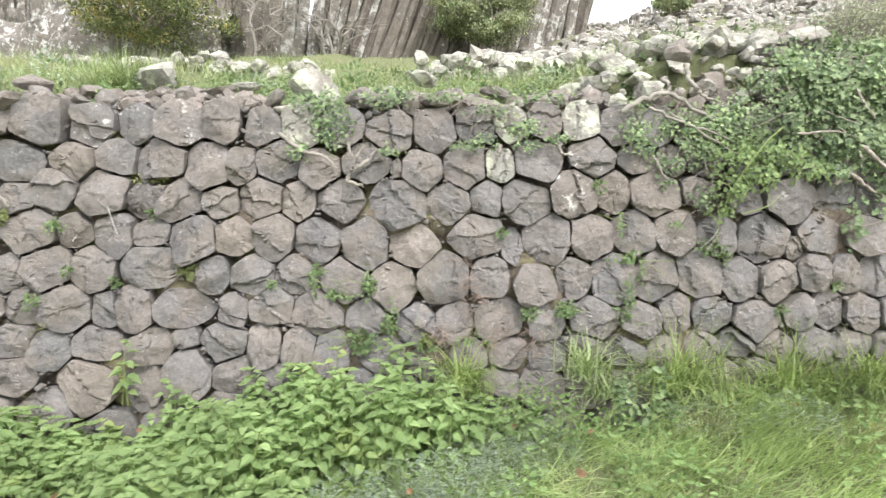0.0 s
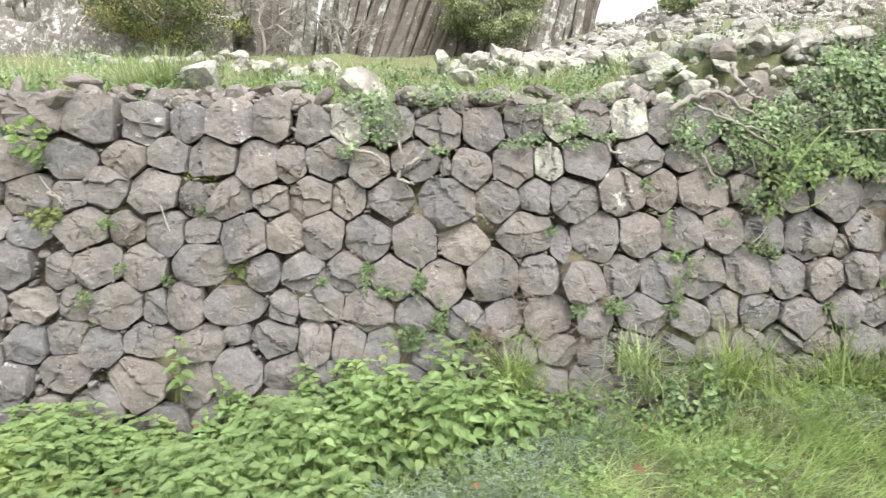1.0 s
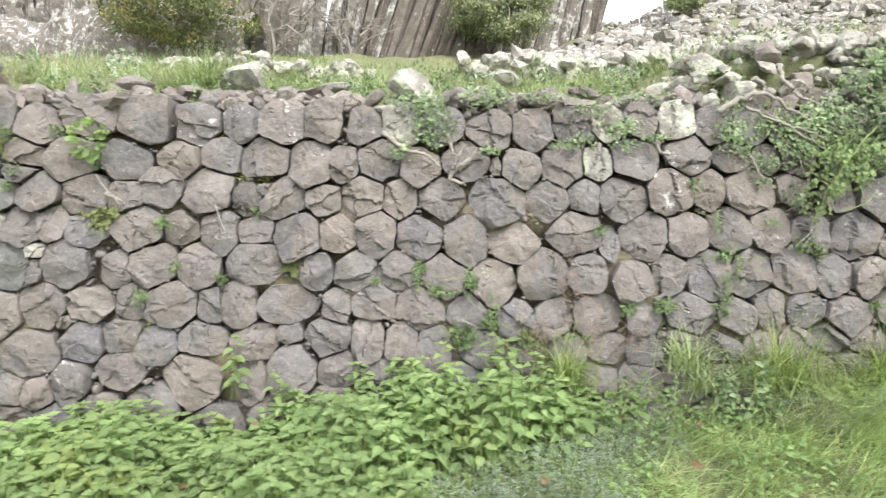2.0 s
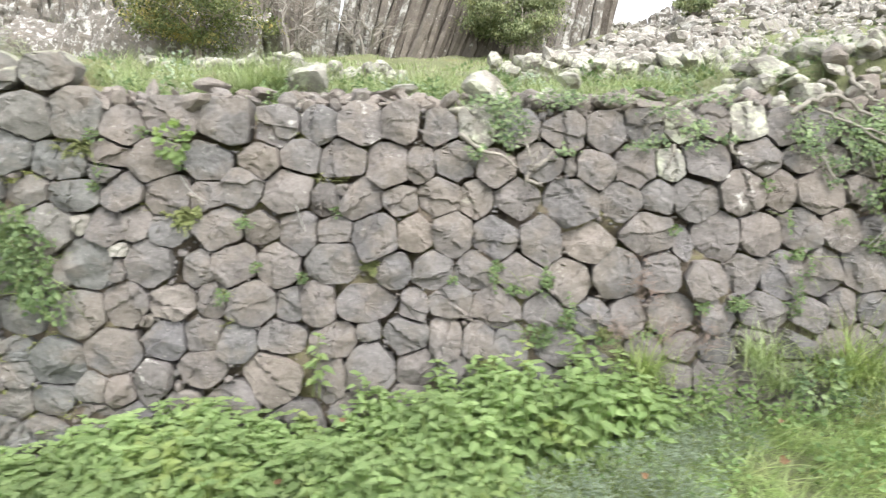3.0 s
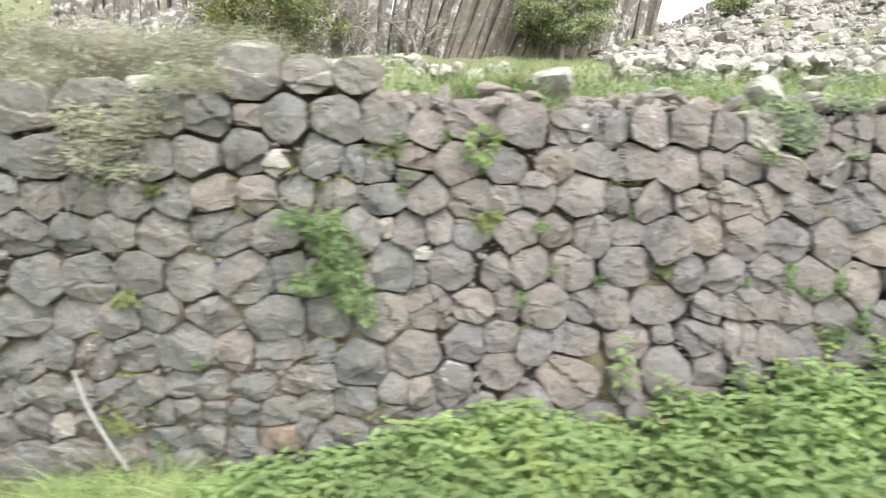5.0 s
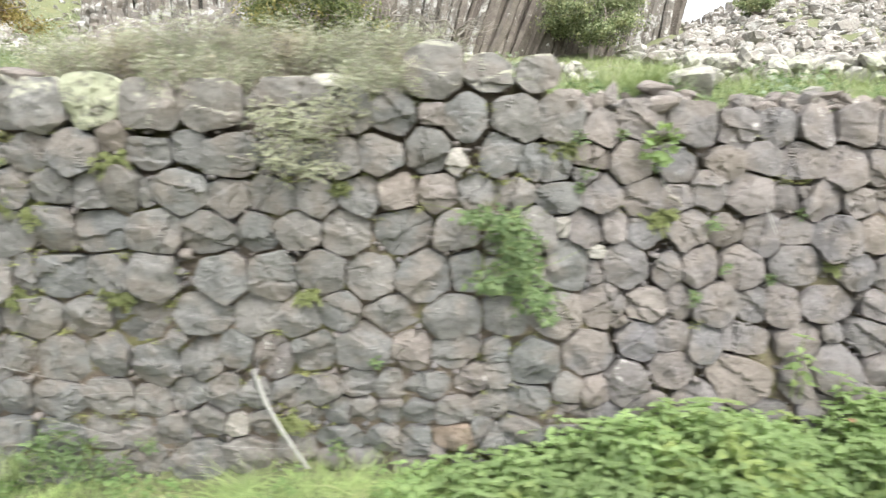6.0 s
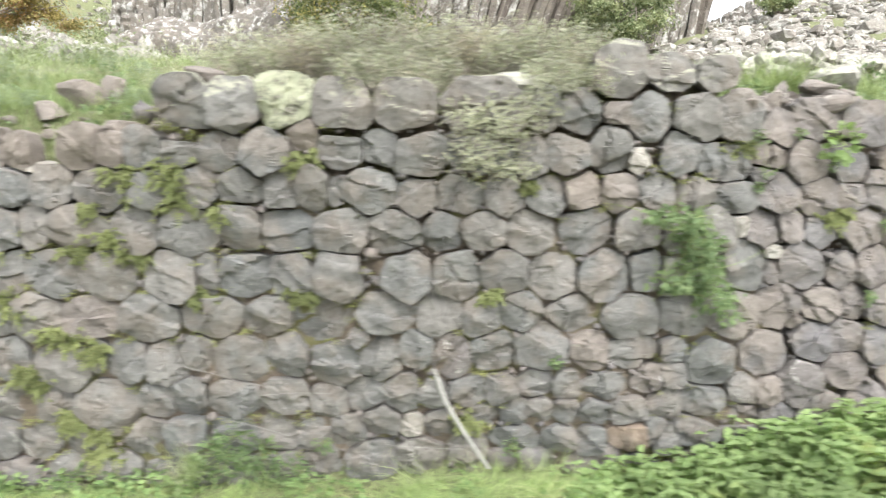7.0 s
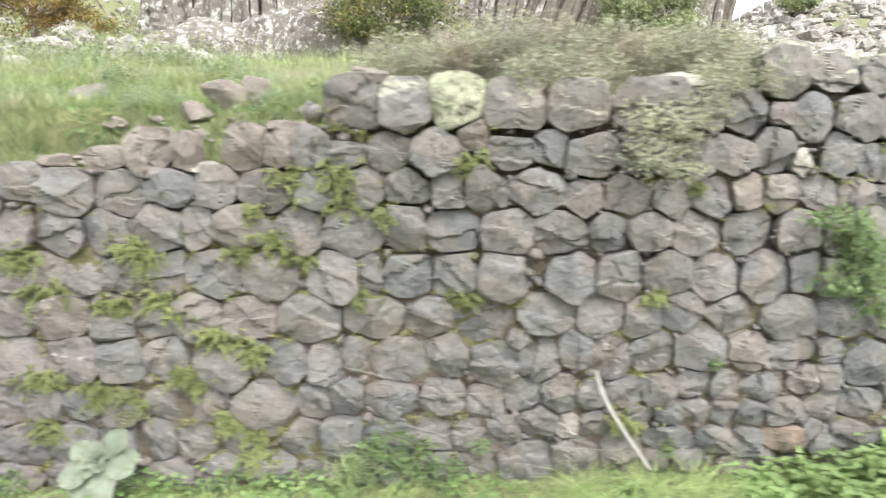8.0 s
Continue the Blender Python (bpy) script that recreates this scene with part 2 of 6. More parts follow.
class Batch:
    """Gathers many small pieces into one mesh."""

    def __init__(self):
        self.v, self.f, self.n = [], [], 0

    def put(self, verts, faces):
        self.v.append(np.asarray(verts, float).reshape(-1, 3))
        self.f.append(np.asarray(faces, int) + self.n)
        self.n += len(self.v[-1])

    def leaves(self, at, along, up, length, width, shape):
        """One leaf at each place: shape is (verts with x across, y along, z out of the leaf; triangles)."""
        tv, tf = shape
        at, along, up = np.asarray(at, float), np.asarray(along, float), np.asarray(up, float)
        along = along / np.linalg.norm(along, axis=1, keepdims=True)
        side = np.cross(along, up)
        side /= np.linalg.norm(side, axis=1, keepdims=True) + 1e-9
        out = np.cross(side, along)
        length, width = np.broadcast_to(length, len(at)), np.broadcast_to(width, len(at))
        v = (at[:, None] + side[:, None] * (tv[None, :, 0, None] * width[:, None, None]) + along[:, None] * (tv[None, :, 1, None] * length[:, None, None])
             + out[:, None] * (tv[None, :, 2, None] * length[:, None, None]))
        f = tf[None] + (np.arange(len(at)) * len(tv))[:, None, None]
        self.put(v, f.reshape(-1, tf.shape[1]))

    def mesh(self, name, material, smooth=False):
        return mesh_of(name, np.concatenate(self.v), np.concatenate(self.f), material, smooth)


def arr(*rows):
    return np.array(rows, float)


# leaf outlines: folded along the midrib, drooping at the tip
def toothed_leaf():
    """A pointed heart with a coarsely toothed edge, folded up along the midrib."""
    v, f = [(0, 0, 0)], []
    u = [.08, .24, .38, .56, .74]
    for k, s in enumerate(u):
        w = .5 * math.sin(math.pi * s ** .72) * (1.1 - .2 * s) * (1.0 if k % 2 else .8)
        droop = -.17 * s * s
        v += [(-w, s - (.03 if k % 2 else 0), droop + .2 * w), (0, s, droop - .02), (w, s - (.03 if k % 2 else 0), droop + .2 * w)]
    v.append((0, 1, -.2))
    f += [(0, 2, 1), (0, 3, 2)]
    for k in range(len(u) - 1):
        a, b = 1 + 3 * k, 4 + 3 * k
        f += [(a, a + 1, b + 1), (a, b + 1, b), (a + 1, a + 2, b + 2), (a + 1, b + 2, b + 1)]
    e, t = 1 + 3 * (len(u) - 1), len(v) - 1
    f += [(e, e + 1, t), (e + 1, e + 2, t)]
    return arr(*v), np.array(f)


NETTLE_LEAF = toothed_leaf()
IVY_LEAF = (arr((0, 0, 0), (-.5, .15, .03), (-.3, .45, .03), (0, 1, -.1), (.3, .45, .03), (.5, .15, .03), (0, .45, -.04)),
            np.array([(0, 6, 1), (1, 6, 2), (2, 6, 3), (3, 6, 4), (4, 6, 5), (5, 6, 0)]))
OVAL_LEAF = (arr((0, 0, 0), (-.45, .35, .04), (-.35, .7, .02), (0, 1, -.08), (.35, .7, .02), (.45, .35, .04)),
             np.array([(0, 2, 1), (0, 3, 2), (0, 4, 3), (0, 5, 4)]))
SMALL_LEAF = (arr((0, 0, 0), (-.5, .5, .06), (0, 1, -.06), (.5, .5, .06)), np.array([(0, 2, 1), (0, 3, 2)]))
ROUND_LEAF = (arr(*[(0.5 * math.sin(a), .5 - .5 * math.cos(a), .06) for a in np.linspace(0, 2 * math.pi, 9)[:-1]], (0, .5, -.02)),
              np.array([(i, 8, (i + 1) % 8) for i in range(8)]))


def blade_arc(bend):
    v, f = [], []
    steps = 3
    for i in range(steps):
        s = i / steps
        w = 0.5 * (1 - s ** 1.7)
        a = bend * s
        y, z = math.sin(a) / bend if bend else s, -(1 - math.cos(a)) / bend
        v += [(-w, y, z), (w, y, z)]
    a = bend
    v.append((0, math.sin(a) / bend, -(1 - math.cos(a)) / bend))
    for i in range(steps - 1):
        f += [(2 * i, 2 * i + 1, 2 * i + 3), (2 * i, 2 * i + 3, 2 * i + 2)]
    f.append((2 * steps - 2, 2 * steps - 1, 2 * steps))
    return arr(*v), np.array(f)


ARCS = [blade_arc(b) for b in (0.5, 0.95, 1.5, 2.1)]


def tube(points, radii, sides=6):
    """Verts and quads of a bent, tapering tube."""
    p = np.asarray(points, float)
    v, f = [], []
    for i in range(len(p)):
        d = p[min(i + 1, len(p) - 1)] - p[max(i - 1, 0)]
        d /= np.linalg.norm(d) + 1e-9
        a = np.cross(d, (0.31, 0.87, 0.38) if abs(d[2]) > .8 else (0, 0, 1))
        a /= np.linalg.norm(a)
        c = np.cross(d, a)
        for k in range(sides):
            t = 2 * math.pi * k / sides
            v.append(p[i] + radii[i] * (math.cos(t) * a + math.sin(t) * c))
    for i in range(len(p) - 1):
        for k in range(sides):
            a, b = i * sides + k, i * sides + (k + 1) % sides
            f.append((a, b, b + sides, a + sides))
    return np.array(v), np.array(f)


def smooth_line(points, n=8):
    """A rounded line through the points."""
    p = [Vector(q) for q in points]
    out = []
    for i in range(len(p) - 1):
        a, b, c, d = p[max(i - 1, 0)], p[i], p[i + 1], p[min(i + 2, len(p) - 1)]
        for k in range(n):
            t = k / n
            out.append(0.5 * ((2 * b) + (c - a) * t + (2 * a - 5 * b + 4 * c - d) * t * t + (3 * b - a - 3 * c + d) * t ** 3))
    out.append(p[-1])
    return np.array([tuple(q) for q in out])


def unit_sphere(level):
    bm = bmesh.new()
    bmesh.ops.create_icosphere(bm, subdivisions=level, radius=1)
    v = np.array([x.co[:] for x in bm.verts])
    f = np.array([[q.index for q in x.verts] for x in bm.faces])
    bm.free()
    return v, f


SPHERES = {k: unit_sphere(k) for k in (1, 2, 3, 4, 5)}


def bumps(v, scale, seed=0.0):
    return np.array([noise.noise(Vector((x * scale + seed, y * scale + 3.7 * seed, z * scale - seed))) for x, y, z in v])


def rock_shape(size, level=3, cuts=9, rough=0.035, seed=None):
    """An angular broken stone: a ball cut by planes, then roughened. Centred on its middle."""
    v, f = SPHERES[level]
    r = np.full(len(v), 1.25)
    g = np.random.default_rng(seed if seed is not None else int(R.integers(1 << 30)))
    for _ in range(cuts):
        nrm = g.normal(size=3)
        nrm /= np.linalg.norm(nrm)
        d = g.uniform(0.42, 0.85)
        c = v @ nrm
        with np.errstate(divide="ignore"):
            r = np.where(c > 0.05, np.minimum(r, d / np.maximum(c, 0.05)), r)
    s = g.uniform(0, 50)
    r = r + rough * (bumps(v, 2.3, s) + 0.5 * bumps(v, 6.0, s))
    p = v * r[:, None]
    return p / np.abs(p).max(axis=0) * np.asarray(size), f

# ---- the lie of the land ----
def smooth(a, b, x):
    t = np.clip((np.asarray(x, float) - a) / (b - a), 0, 1)      # works with b below a, too
    return t * t * (3 - 2 * t)


def wall_y(x, z):
    """The face of the retaining wall: it leans back on the one side and stands upright, slightly bulging, on the other."""
    y0 = np.interp(x, [-7.5, -5, -4, -3, -2], [3.12, 3.11, 3.14, 3.2, 3.27])
    lean = np.interp(x, [-7, -6, -5, -4.3, -3.7, -3, -2, -1.5], [.05, 0, -.04, -.04, .06, .12, .2, .23])
    return y0 + lean * (z - .4)


def foot_z(x):
    return np.interp(x, [-6, -4, -2.6, -1.2, .3, 1.0, 1.5, 3], [-.32, -.3, -.22, -.12, -.02, .05, .2, .24])


def land(x, y):
    """Height of the ground: verge in front, the step inside the wall, the terrace, then the rising hill."""
    x, y = np.asarray(x, float), np.asarray(y, float)
    foot = foot_z(x)
    verge = -.3 + (foot + .3) * smooth(1.6, 3.1, y)
    top = np.interp(x, [-7.6, -6.7, -6.1, -5.6, -3.2, -2.7, .5, 1.0, 1.5, 2.5], [1.28, 1.36, 1.6, 1.86, 1.86, 1.72, 1.72, 1.86, 1.99, 2.03])
    back = np.maximum(top, 1.72)
    edge = wall_y(x, 1.7)
    terrace = top + (back + 0.06 - top) * smooth(edge + .12, edge + .6, y) + .125 * np.maximum(y - 4.2, 0)
    terrace = terrace + np.interp(x, [-10, -7.5, 2.5, 5], [.13, .035, .035, .112]) * np.maximum(y - 17, 0)
    terrace = terrace - (back - 1.72) * smooth(.2, 1.0, x) * smooth(4.3, 5.8, y)
    terrace = terrace + .22 * smooth(-4.5, -6.5, x) * smooth(3.5, 6.2, y) * (1 - smooth(9, 14, y) * (1 - smooth(-10.5, -12.5, x))) + .25 * smooth(-10.5, -12.5, x) * smooth(9, 14, y)
    terrace = terrace + .1 * smooth(.5, 1.3, x) * smooth(edge + .06, edge + .5, y) * (1 - smooth(edge + 1.1, edge + 2.6, y))
    hill = terrace - .26 * np.maximum(y - 31.5, 0) * 1.05
    hill = hill + .2 * np.maximum(x - 8.6, 0) * smooth(16, 30, y)
    hill = hill + (.35 * smooth(-19.2, -21, x) + .14 * np.maximum(-19 - x, 0)) * smooth(14, 28, y)
    hill = np.maximum(hill, -3)
    return verge + (hill - verge) * smooth(edge + .1, edge + .3, y)


def make_ground():
    xs = np.concatenate([[-900, -300, -120, -60], np.arange(-36, -10, .5), np.arange(-10, 5, .12), np.arange(5, 36, .5), [60, 120, 300, 900]])
    ys = np.concatenate([[-900, -200, -60, -20, -6], np.arange(-2, 1.5, .4), np.arange(1.5, 3.1, .1), np.arange(3.1, 3.9, .035), np.arange(3.9, 6, .15), np.arange(6, 36, .45), [40, 60, 120, 300, 900]])
    gx, gy = np.meshgrid(xs, ys)
    gz = land(gx, gy)
    flat = np.stack([gx, gy, np.zeros_like(gx)], -1).reshape(-1, 3)
    wob = bumps(flat, 1.1, 4.0) * .04 + bumps(flat, 0.3, 9.0) * np.where(flat[:, 1] > 8, .2, .03) + bumps(flat, 1.0, 2.0) * np.where(flat[:, 1] > 14, .12, 0)
    v = np.stack([gx, gy, gz], -1).reshape(-1, 3)
    v[:, 2] += wob
    w = len(xs)
    i = (np.arange(len(ys) - 1)[:, None] * w + np.arange(w - 1)).ravel()
    f = np.stack([i, i + 1, i + w + 1, i + w], -1)
    ob = new("ground", mesh_of("ground", v, f, TURF, True))
    return tagged(ob, "rough green turf verge, stepping up to a grassy terrace and stony hillside", "ground", kind="structure")


ground = make_ground()

# ---- retaining wall: every stone as centre x, z and half sizes, in millimetres ----
STONES = []


def lay(*stones):
    STONES.extend([tuple(q / 1000 for q in s) for s in stones])


lay((-5925, 1769, 131, 149), (-5656, 1771, 127, 137), (-5391, 1790, 129, 147), (-5107, 1765, 156, 135), (-4783, 1765, 154, 127), (-4383, 1766, 241, 136), (-4071, 1753, 74, 110), (-3890, 1732, 110, 123), (-3672, 1955, 145, 150), (-3684, 1737, 68, 71), (-3514, 1727, 113, 126), (-3380, 1957, 136, 98), (-3219, 1708, 138, 131), (-3112, 1958, 138, 98), (-2975, 1721, 134, 142), (-2502, 1717, 147, 107), (-2202, 1686, 153, 142), (-1461, 1679, 128, 126), (-1221, 1685, 116, 126), (378, 1672, 94, 98), (565, 1694, 100, 98), (768, 1694, 103, 110))
lay((-6478, 1565, 122, 117), (-6154, 1561, 110, 105), (-5311, 1621, 71, 83), (-4921, 1558, 91, 91), (-3707, 1557, 110, 132), (-2747, 1655, 111, 112), (-1939, 1672, 130, 119), (-1692, 1672, 118, 107), (-1002, 1657, 109, 104), (-793, 1666, 106, 120), (-559, 1651, 125, 104), (-293, 1632, 128, 113), (-50, 1636, 119, 113), (181, 1669, 112, 104), (977, 1660, 109, 113), (1189, 1657, 100, 104), (1386, 1657, 97, 104), (1580, 1657, 100, 104), (1776, 1657, 100, 107), (1976, 1657, 100, 107), (2179, 1657, 103, 107), (2382, 1657, 103, 107))
lay((-7237, 1503, 153, 62), (-7016, 1532, 135, 122), (-6829, 1536, 64, 106), (-6316, 1554, 104, 88), (-5947, 1544, 98, 87), (-5739, 1542, 109, 93), (-5510, 1534, 131, 121), (-5118, 1546, 113, 97), (-4714, 1527, 145, 115), (-4451, 1519, 120, 98), (-4287, 1499, 63, 81), (-4145, 1507, 84, 102), (-3949, 1534, 111, 112), (-3550, 1486, 57, 70), (-3301, 1524, 114, 128), (-3135, 1484, 76, 113), (-2809, 1516, 117, 87), (-2573, 1475, 137, 116), (-1799, 1501, 124, 94), (828, 1494, 125, 107), (1071, 1485, 100, 82), (2074, 1488, 106, 94))
lay((-7698, 1376, 124, 102), (-5867, 1364, 99, 103), (-3013, 1474, 82, 108), (-2828, 1410, 99, 50), (-2304, 1473, 122, 117), (-2016, 1474, 108, 100), (-1558, 1470, 140, 126), (-1304, 1449, 121, 138), (-1108, 1445, 81, 104), (-915, 1470, 128, 113), (-681, 1430, 112, 101), (-423, 1464, 143, 107), (-255, 1427, 34, 57), (-121, 1421, 112, 104), (128, 1433, 118, 126), (314, 1442, 84, 88), (526, 1464, 137, 116), (1264, 1473, 87, 85), (1456, 1458, 100, 88), (1669, 1473, 106, 88), (1870, 1458, 100, 72), (2291, 1473, 112, 107))
lay((-7458, 1323, 154, 120), (-7175, 1315, 130, 129), (-6903, 1357, 136, 101), (-6662, 1356, 112, 107), (-6408, 1340, 141, 112), (-6117, 1345, 99, 97), (-5643, 1359, 124, 96), (-5432, 1349, 87, 111), (-5268, 1352, 86, 128), (-5162, 1336, 37, 105), (-4976, 1345, 138, 113), (-4732, 1313, 109, 102), (-4518, 1325, 127, 102), (-4280, 1310, 98, 99), (-4065, 1306, 100, 109), (-3860, 1332, 95, 99), (-3655, 1323, 102, 106), (-3454, 1327, 91, 94), (-3226, 1320, 115, 104), (-2113, 1324, 117, 115), (-1549, 1324, 43, 44), (1407, 1314, 93, 85))
lay((-2996, 1290, 144, 96), (-2753, 1305, 124, 106), (-2505, 1287, 134, 120), (-2309, 1278, 106, 86), (-1865, 1292, 142, 128), (-1659, 1251, 87, 103), (-1449, 1256, 130, 116), (-1232, 1247, 102, 91), (-1005, 1263, 127, 113), (-800, 1253, 99, 113), (-565, 1250, 133, 113), (-254, 1244, 164, 147), (28, 1244, 121, 113), (236, 1272, 84, 100), (462, 1247, 140, 132), (720, 1296, 137, 129), (941, 1290, 87, 122), (1177, 1299, 146, 119), (1679, 1275, 93, 94), (1911, 1256, 149, 128), (2175, 1269, 115, 125), (2377, 1266, 99, 97))
lay((-7754, 1135, 102, 109), (-7519, 1103, 150, 121), (-7251, 1119, 131, 121), (-6989, 1128, 143, 130), (-6766, 1148, 89, 120), (-6528, 1144, 160, 114), (-6220, 1126, 115, 119), (-5934, 1128, 153, 122), (-5657, 1142, 108, 124), (-5417, 1135, 137, 121), (-5123, 1137, 140, 118), (-4857, 1123, 143, 121), (-4599, 1125, 96, 109), (-4388, 1134, 123, 94), (-4141, 1127, 124, 119), (-3831, 1126, 150, 124), (-3545, 1117, 127, 113), (-3122, 1116, 129, 130), (-2967, 1131, 40, 62), (-2837, 1117, 111, 106), (-2674, 1135, 81, 94), (-2239, 1103, 137, 111))
lay((-3323, 1098, 91, 117), (-2506, 1095, 106, 88), (-2011, 1093, 105, 93), (-1807, 1076, 111, 128), (-1604, 1087, 102, 78), (-1370, 1056, 136, 134), (-1142, 1066, 105, 100), (-934, 1063, 118, 131), (-690, 1041, 133, 128), (-430, 1020, 124, 140), (-158, 1011, 145, 112), (189, 1059, 155, 128), (383, 1011, 59, 115), (569, 1044, 136, 134), (823, 1063, 121, 128), (1052, 1084, 111, 116), (1272, 1084, 118, 112), (1519, 1059, 111, 103), (1766, 1047, 142, 134), (1928, 996, 49, 69), (2073, 1081, 136, 116), (2330, 1072, 118, 106))
lay((-7784, 893, 103, 110), (-7592, 903, 103, 110), (-7387, 888, 109, 110), (-6932, 887, 96, 128), (-6691, 892, 156, 124), (-6036, 886, 137, 130), (-5847, 891, 66, 120), (-5642, 895, 134, 117), (-5398, 900, 113, 126), (-5155, 890, 127, 135), (-4794, 891, 133, 135), (-4535, 890, 125, 135), (-4275, 907, 125, 117), (-4012, 888, 132, 121), (-3493, 906, 92, 117), (-2935, 925, 142, 137), (-2778, 885, 43, 69), (-2773, 987, 56, 41), (-2620, 922, 122, 126), (-2161, 891, 122, 117), (-1922, 890, 126, 127), (-1606, 897, 176, 115))
lay((-7179, 874, 115, 104), (-6386, 883, 144, 124), (-3728, 874, 146, 132), (-3327, 866, 104, 108), (-3132, 862, 108, 99), (-2352, 878, 85, 104), (-1274, 858, 114, 100), (-1039, 855, 130, 112), (-805, 861, 133, 100), (-546, 828, 133, 121), (0, 843, 145, 143), (256, 846, 111, 118), (505, 807, 123, 115), (721, 831, 102, 106), (940, 831, 126, 143), (1171, 834, 126, 146), (1409, 858, 117, 125), (1628, 831, 114, 109), (1843, 822, 117, 118), (2039, 873, 86, 106), (2214, 861, 93, 100), (2377, 846, 92, 115))
lay((-7787, 671, 128, 117), (-7251, 661, 128, 135), (-6795, 661, 133, 141), (-5831, 665, 169, 113), (-5532, 664, 129, 109), (-4905, 687, 165, 106), (-4618, 676, 129, 121), (-4187, 694, 115, 104), (-3903, 669, 158, 101), (-3280, 659, 123, 118), (-2734, 683, 131, 126), (-2485, 693, 132, 95), (-2284, 699, 79, 108), (-2073, 685, 141, 127), (-1854, 659, 80, 112), (-1696, 670, 117, 124), (-1421, 678, 197, 106), (-1150, 663, 83, 90), (-938, 693, 129, 99), (-268, 792, 126, 124), (1949, 663, 95, 93), (2122, 672, 77, 109))
lay((-7514, 657, 158, 114), (-7026, 646, 97, 111), (-6505, 657, 145, 116), (-6179, 656, 166, 122), (-5240, 654, 162, 131), (-4396, 652, 103, 116), (-3576, 645, 157, 115), (-3004, 649, 164, 125), (-2630, 594, 50, 35), (-686, 657, 148, 112), (-418, 630, 117, 99), (-141, 586, 107, 109), (61, 597, 108, 105), (307, 618, 135, 112), (568, 606, 95, 102), (830, 627, 135, 109), (1078, 618, 117, 102), (1273, 654, 86, 112), (1469, 648, 114, 99), (1705, 612, 132, 112), (2290, 657, 95, 109), (2472, 657, 80, 106))
lay((-5923, 459, 76, 102), (-5058, 554, 60, 46), (-4745, 488, 91, 101), (-4331, 479, 122, 123), (-4057, 495, 159, 120), (-3806, 468, 105, 99), (-2535, 495, 138, 108), (-2330, 511, 122, 95), (-2147, 462, 116, 102), (-1900, 485, 141, 99), (-1600, 470, 132, 93), (-1405, 517, 67, 56), (-1196, 499, 135, 108), (-966, 487, 98, 118), (-791, 476, 98, 105), (779, 458, 107, 77), (1422, 464, 101, 84), (1607, 487, 101, 74), (1812, 473, 110, 80), (2027, 487, 110, 81), (2244, 481, 107, 81), (2434, 476, 86, 87))
lay((-7779, 408, 141, 124), (-7480, 412, 141, 124), (-7208, 417, 129, 112), (-6970, 428, 113, 118), (-6478, 437, 55, 93), (-6313, 412, 113, 114), (-6093, 404, 98, 124), (-5704, 415, 147, 130), (-5444, 455, 110, 120), (-5179, 402, 131, 129), (-4948, 425, 113, 126), (-4550, 448, 101, 142), (-3550, 447, 142, 87), (-3332, 458, 77, 69), (-2808, 424, 162, 129), (-607, 434, 104, 118), (-343, 437, 141, 96), (141, 434, 104, 80), (355, 440, 116, 80), (570, 428, 107, 87), (999, 449, 110, 87), (1213, 440, 101, 87))
lay((-6665, 382, 153, 136), (-4097, 279, 93, 75), (-3918, 268, 80, 78), (-3713, 259, 140, 72), (-3442, 293, 118, 82), (-3340, 320, 105, 75), (-3109, 381, 155, 141), (-2604, 260, 103, 133), (-2330, 325, 140, 101), (-1617, 262, 92, 123), (-1389, 322, 141, 142), (-1138, 325, 116, 99), (-899, 304, 122, 80), (-440, 257, 122, 93), (-83, 378, 122, 93), (49, 257, 122, 93), (293, 257, 122, 93), (538, 257, 122, 99), (1517, 322, 110, 86), (1746, 322, 116, 86), (1976, 322, 116, 86), (2221, 322, 122, 86))
lay((-7657, 163, 105, 97), (-6969, 166, 142, 91), (-6743, 182, 93, 106), (-6167, 186, 99, 100), (-6000, 206, 93, 112), (-5747, 193, 142, 109), (-5468, 211, 117, 103), (-5221, 181, 99, 94), (-5030, 225, 105, 90), (-4827, 234, 96, 103), (-4652, 225, 80, 84), (-4469, 234, 102, 87), (-4277, 249, 93, 88), (-3154, 165, 143, 88), (-2927, 233, 84, 85), (-2782, 214, 78, 95), (-1955, 255, 177, 142), (-675, 242, 110, 86), (-195, 210, 122, 92), (782, 257, 122, 108), (1027, 257, 116, 99), (1271, 257, 116, 93))
lay((-7857, 149, 105, 107), (-7452, 157, 105, 100), (-7231, 152, 105, 113), (-6435, 144, 167, 156), (-4388, 95, 106, 54), (-4212, 122, 81, 76), (-4073, 127, 84, 69), (-3917, 121, 75, 69), (-3761, 114, 93, 72), (-3559, 113, 119, 82), (-3361, 156, 118, 88), (-2937, 89, 125, 63), (-2717, 75, 113, 63), (-2470, 120, 120, 76), (-2162, 124, 159, 108), (-1475, 74, 152, 105), (-1171, 124, 146, 105), (-866, 115, 152, 105), (1268, 80, 152, 98), (1574, 151, 153, 92), (1879, 151, 153, 92), (2184, 151, 153, 92))
lay((-6582, -30, 109, 107), (-6231, -32, 106, 120), (-6028, -16, 116, 107), (-5756, -33, 141, 101), (-5512, -7, 103, 110), (-5318, -14, 94, 88), (-5124, -1, 94, 104), (-4939, 67, 112, 85), (-4768, 41, 63, 69), (-4617, 29, 94, 89), (-3551, -23, 144, 76), (-3416, 0, 78, 88), (-3216, -2, 156, 76), (-2940, -37, 132, 70), (-2415, -30, 126, 79), (-1812, 33, 183, 99), (-561, 66, 152, 98), (-256, 36, 152, 92), (49, 66, 152, 98), (353, 66, 152, 98), (658, 51, 152, 105), (963, 66, 152, 105))
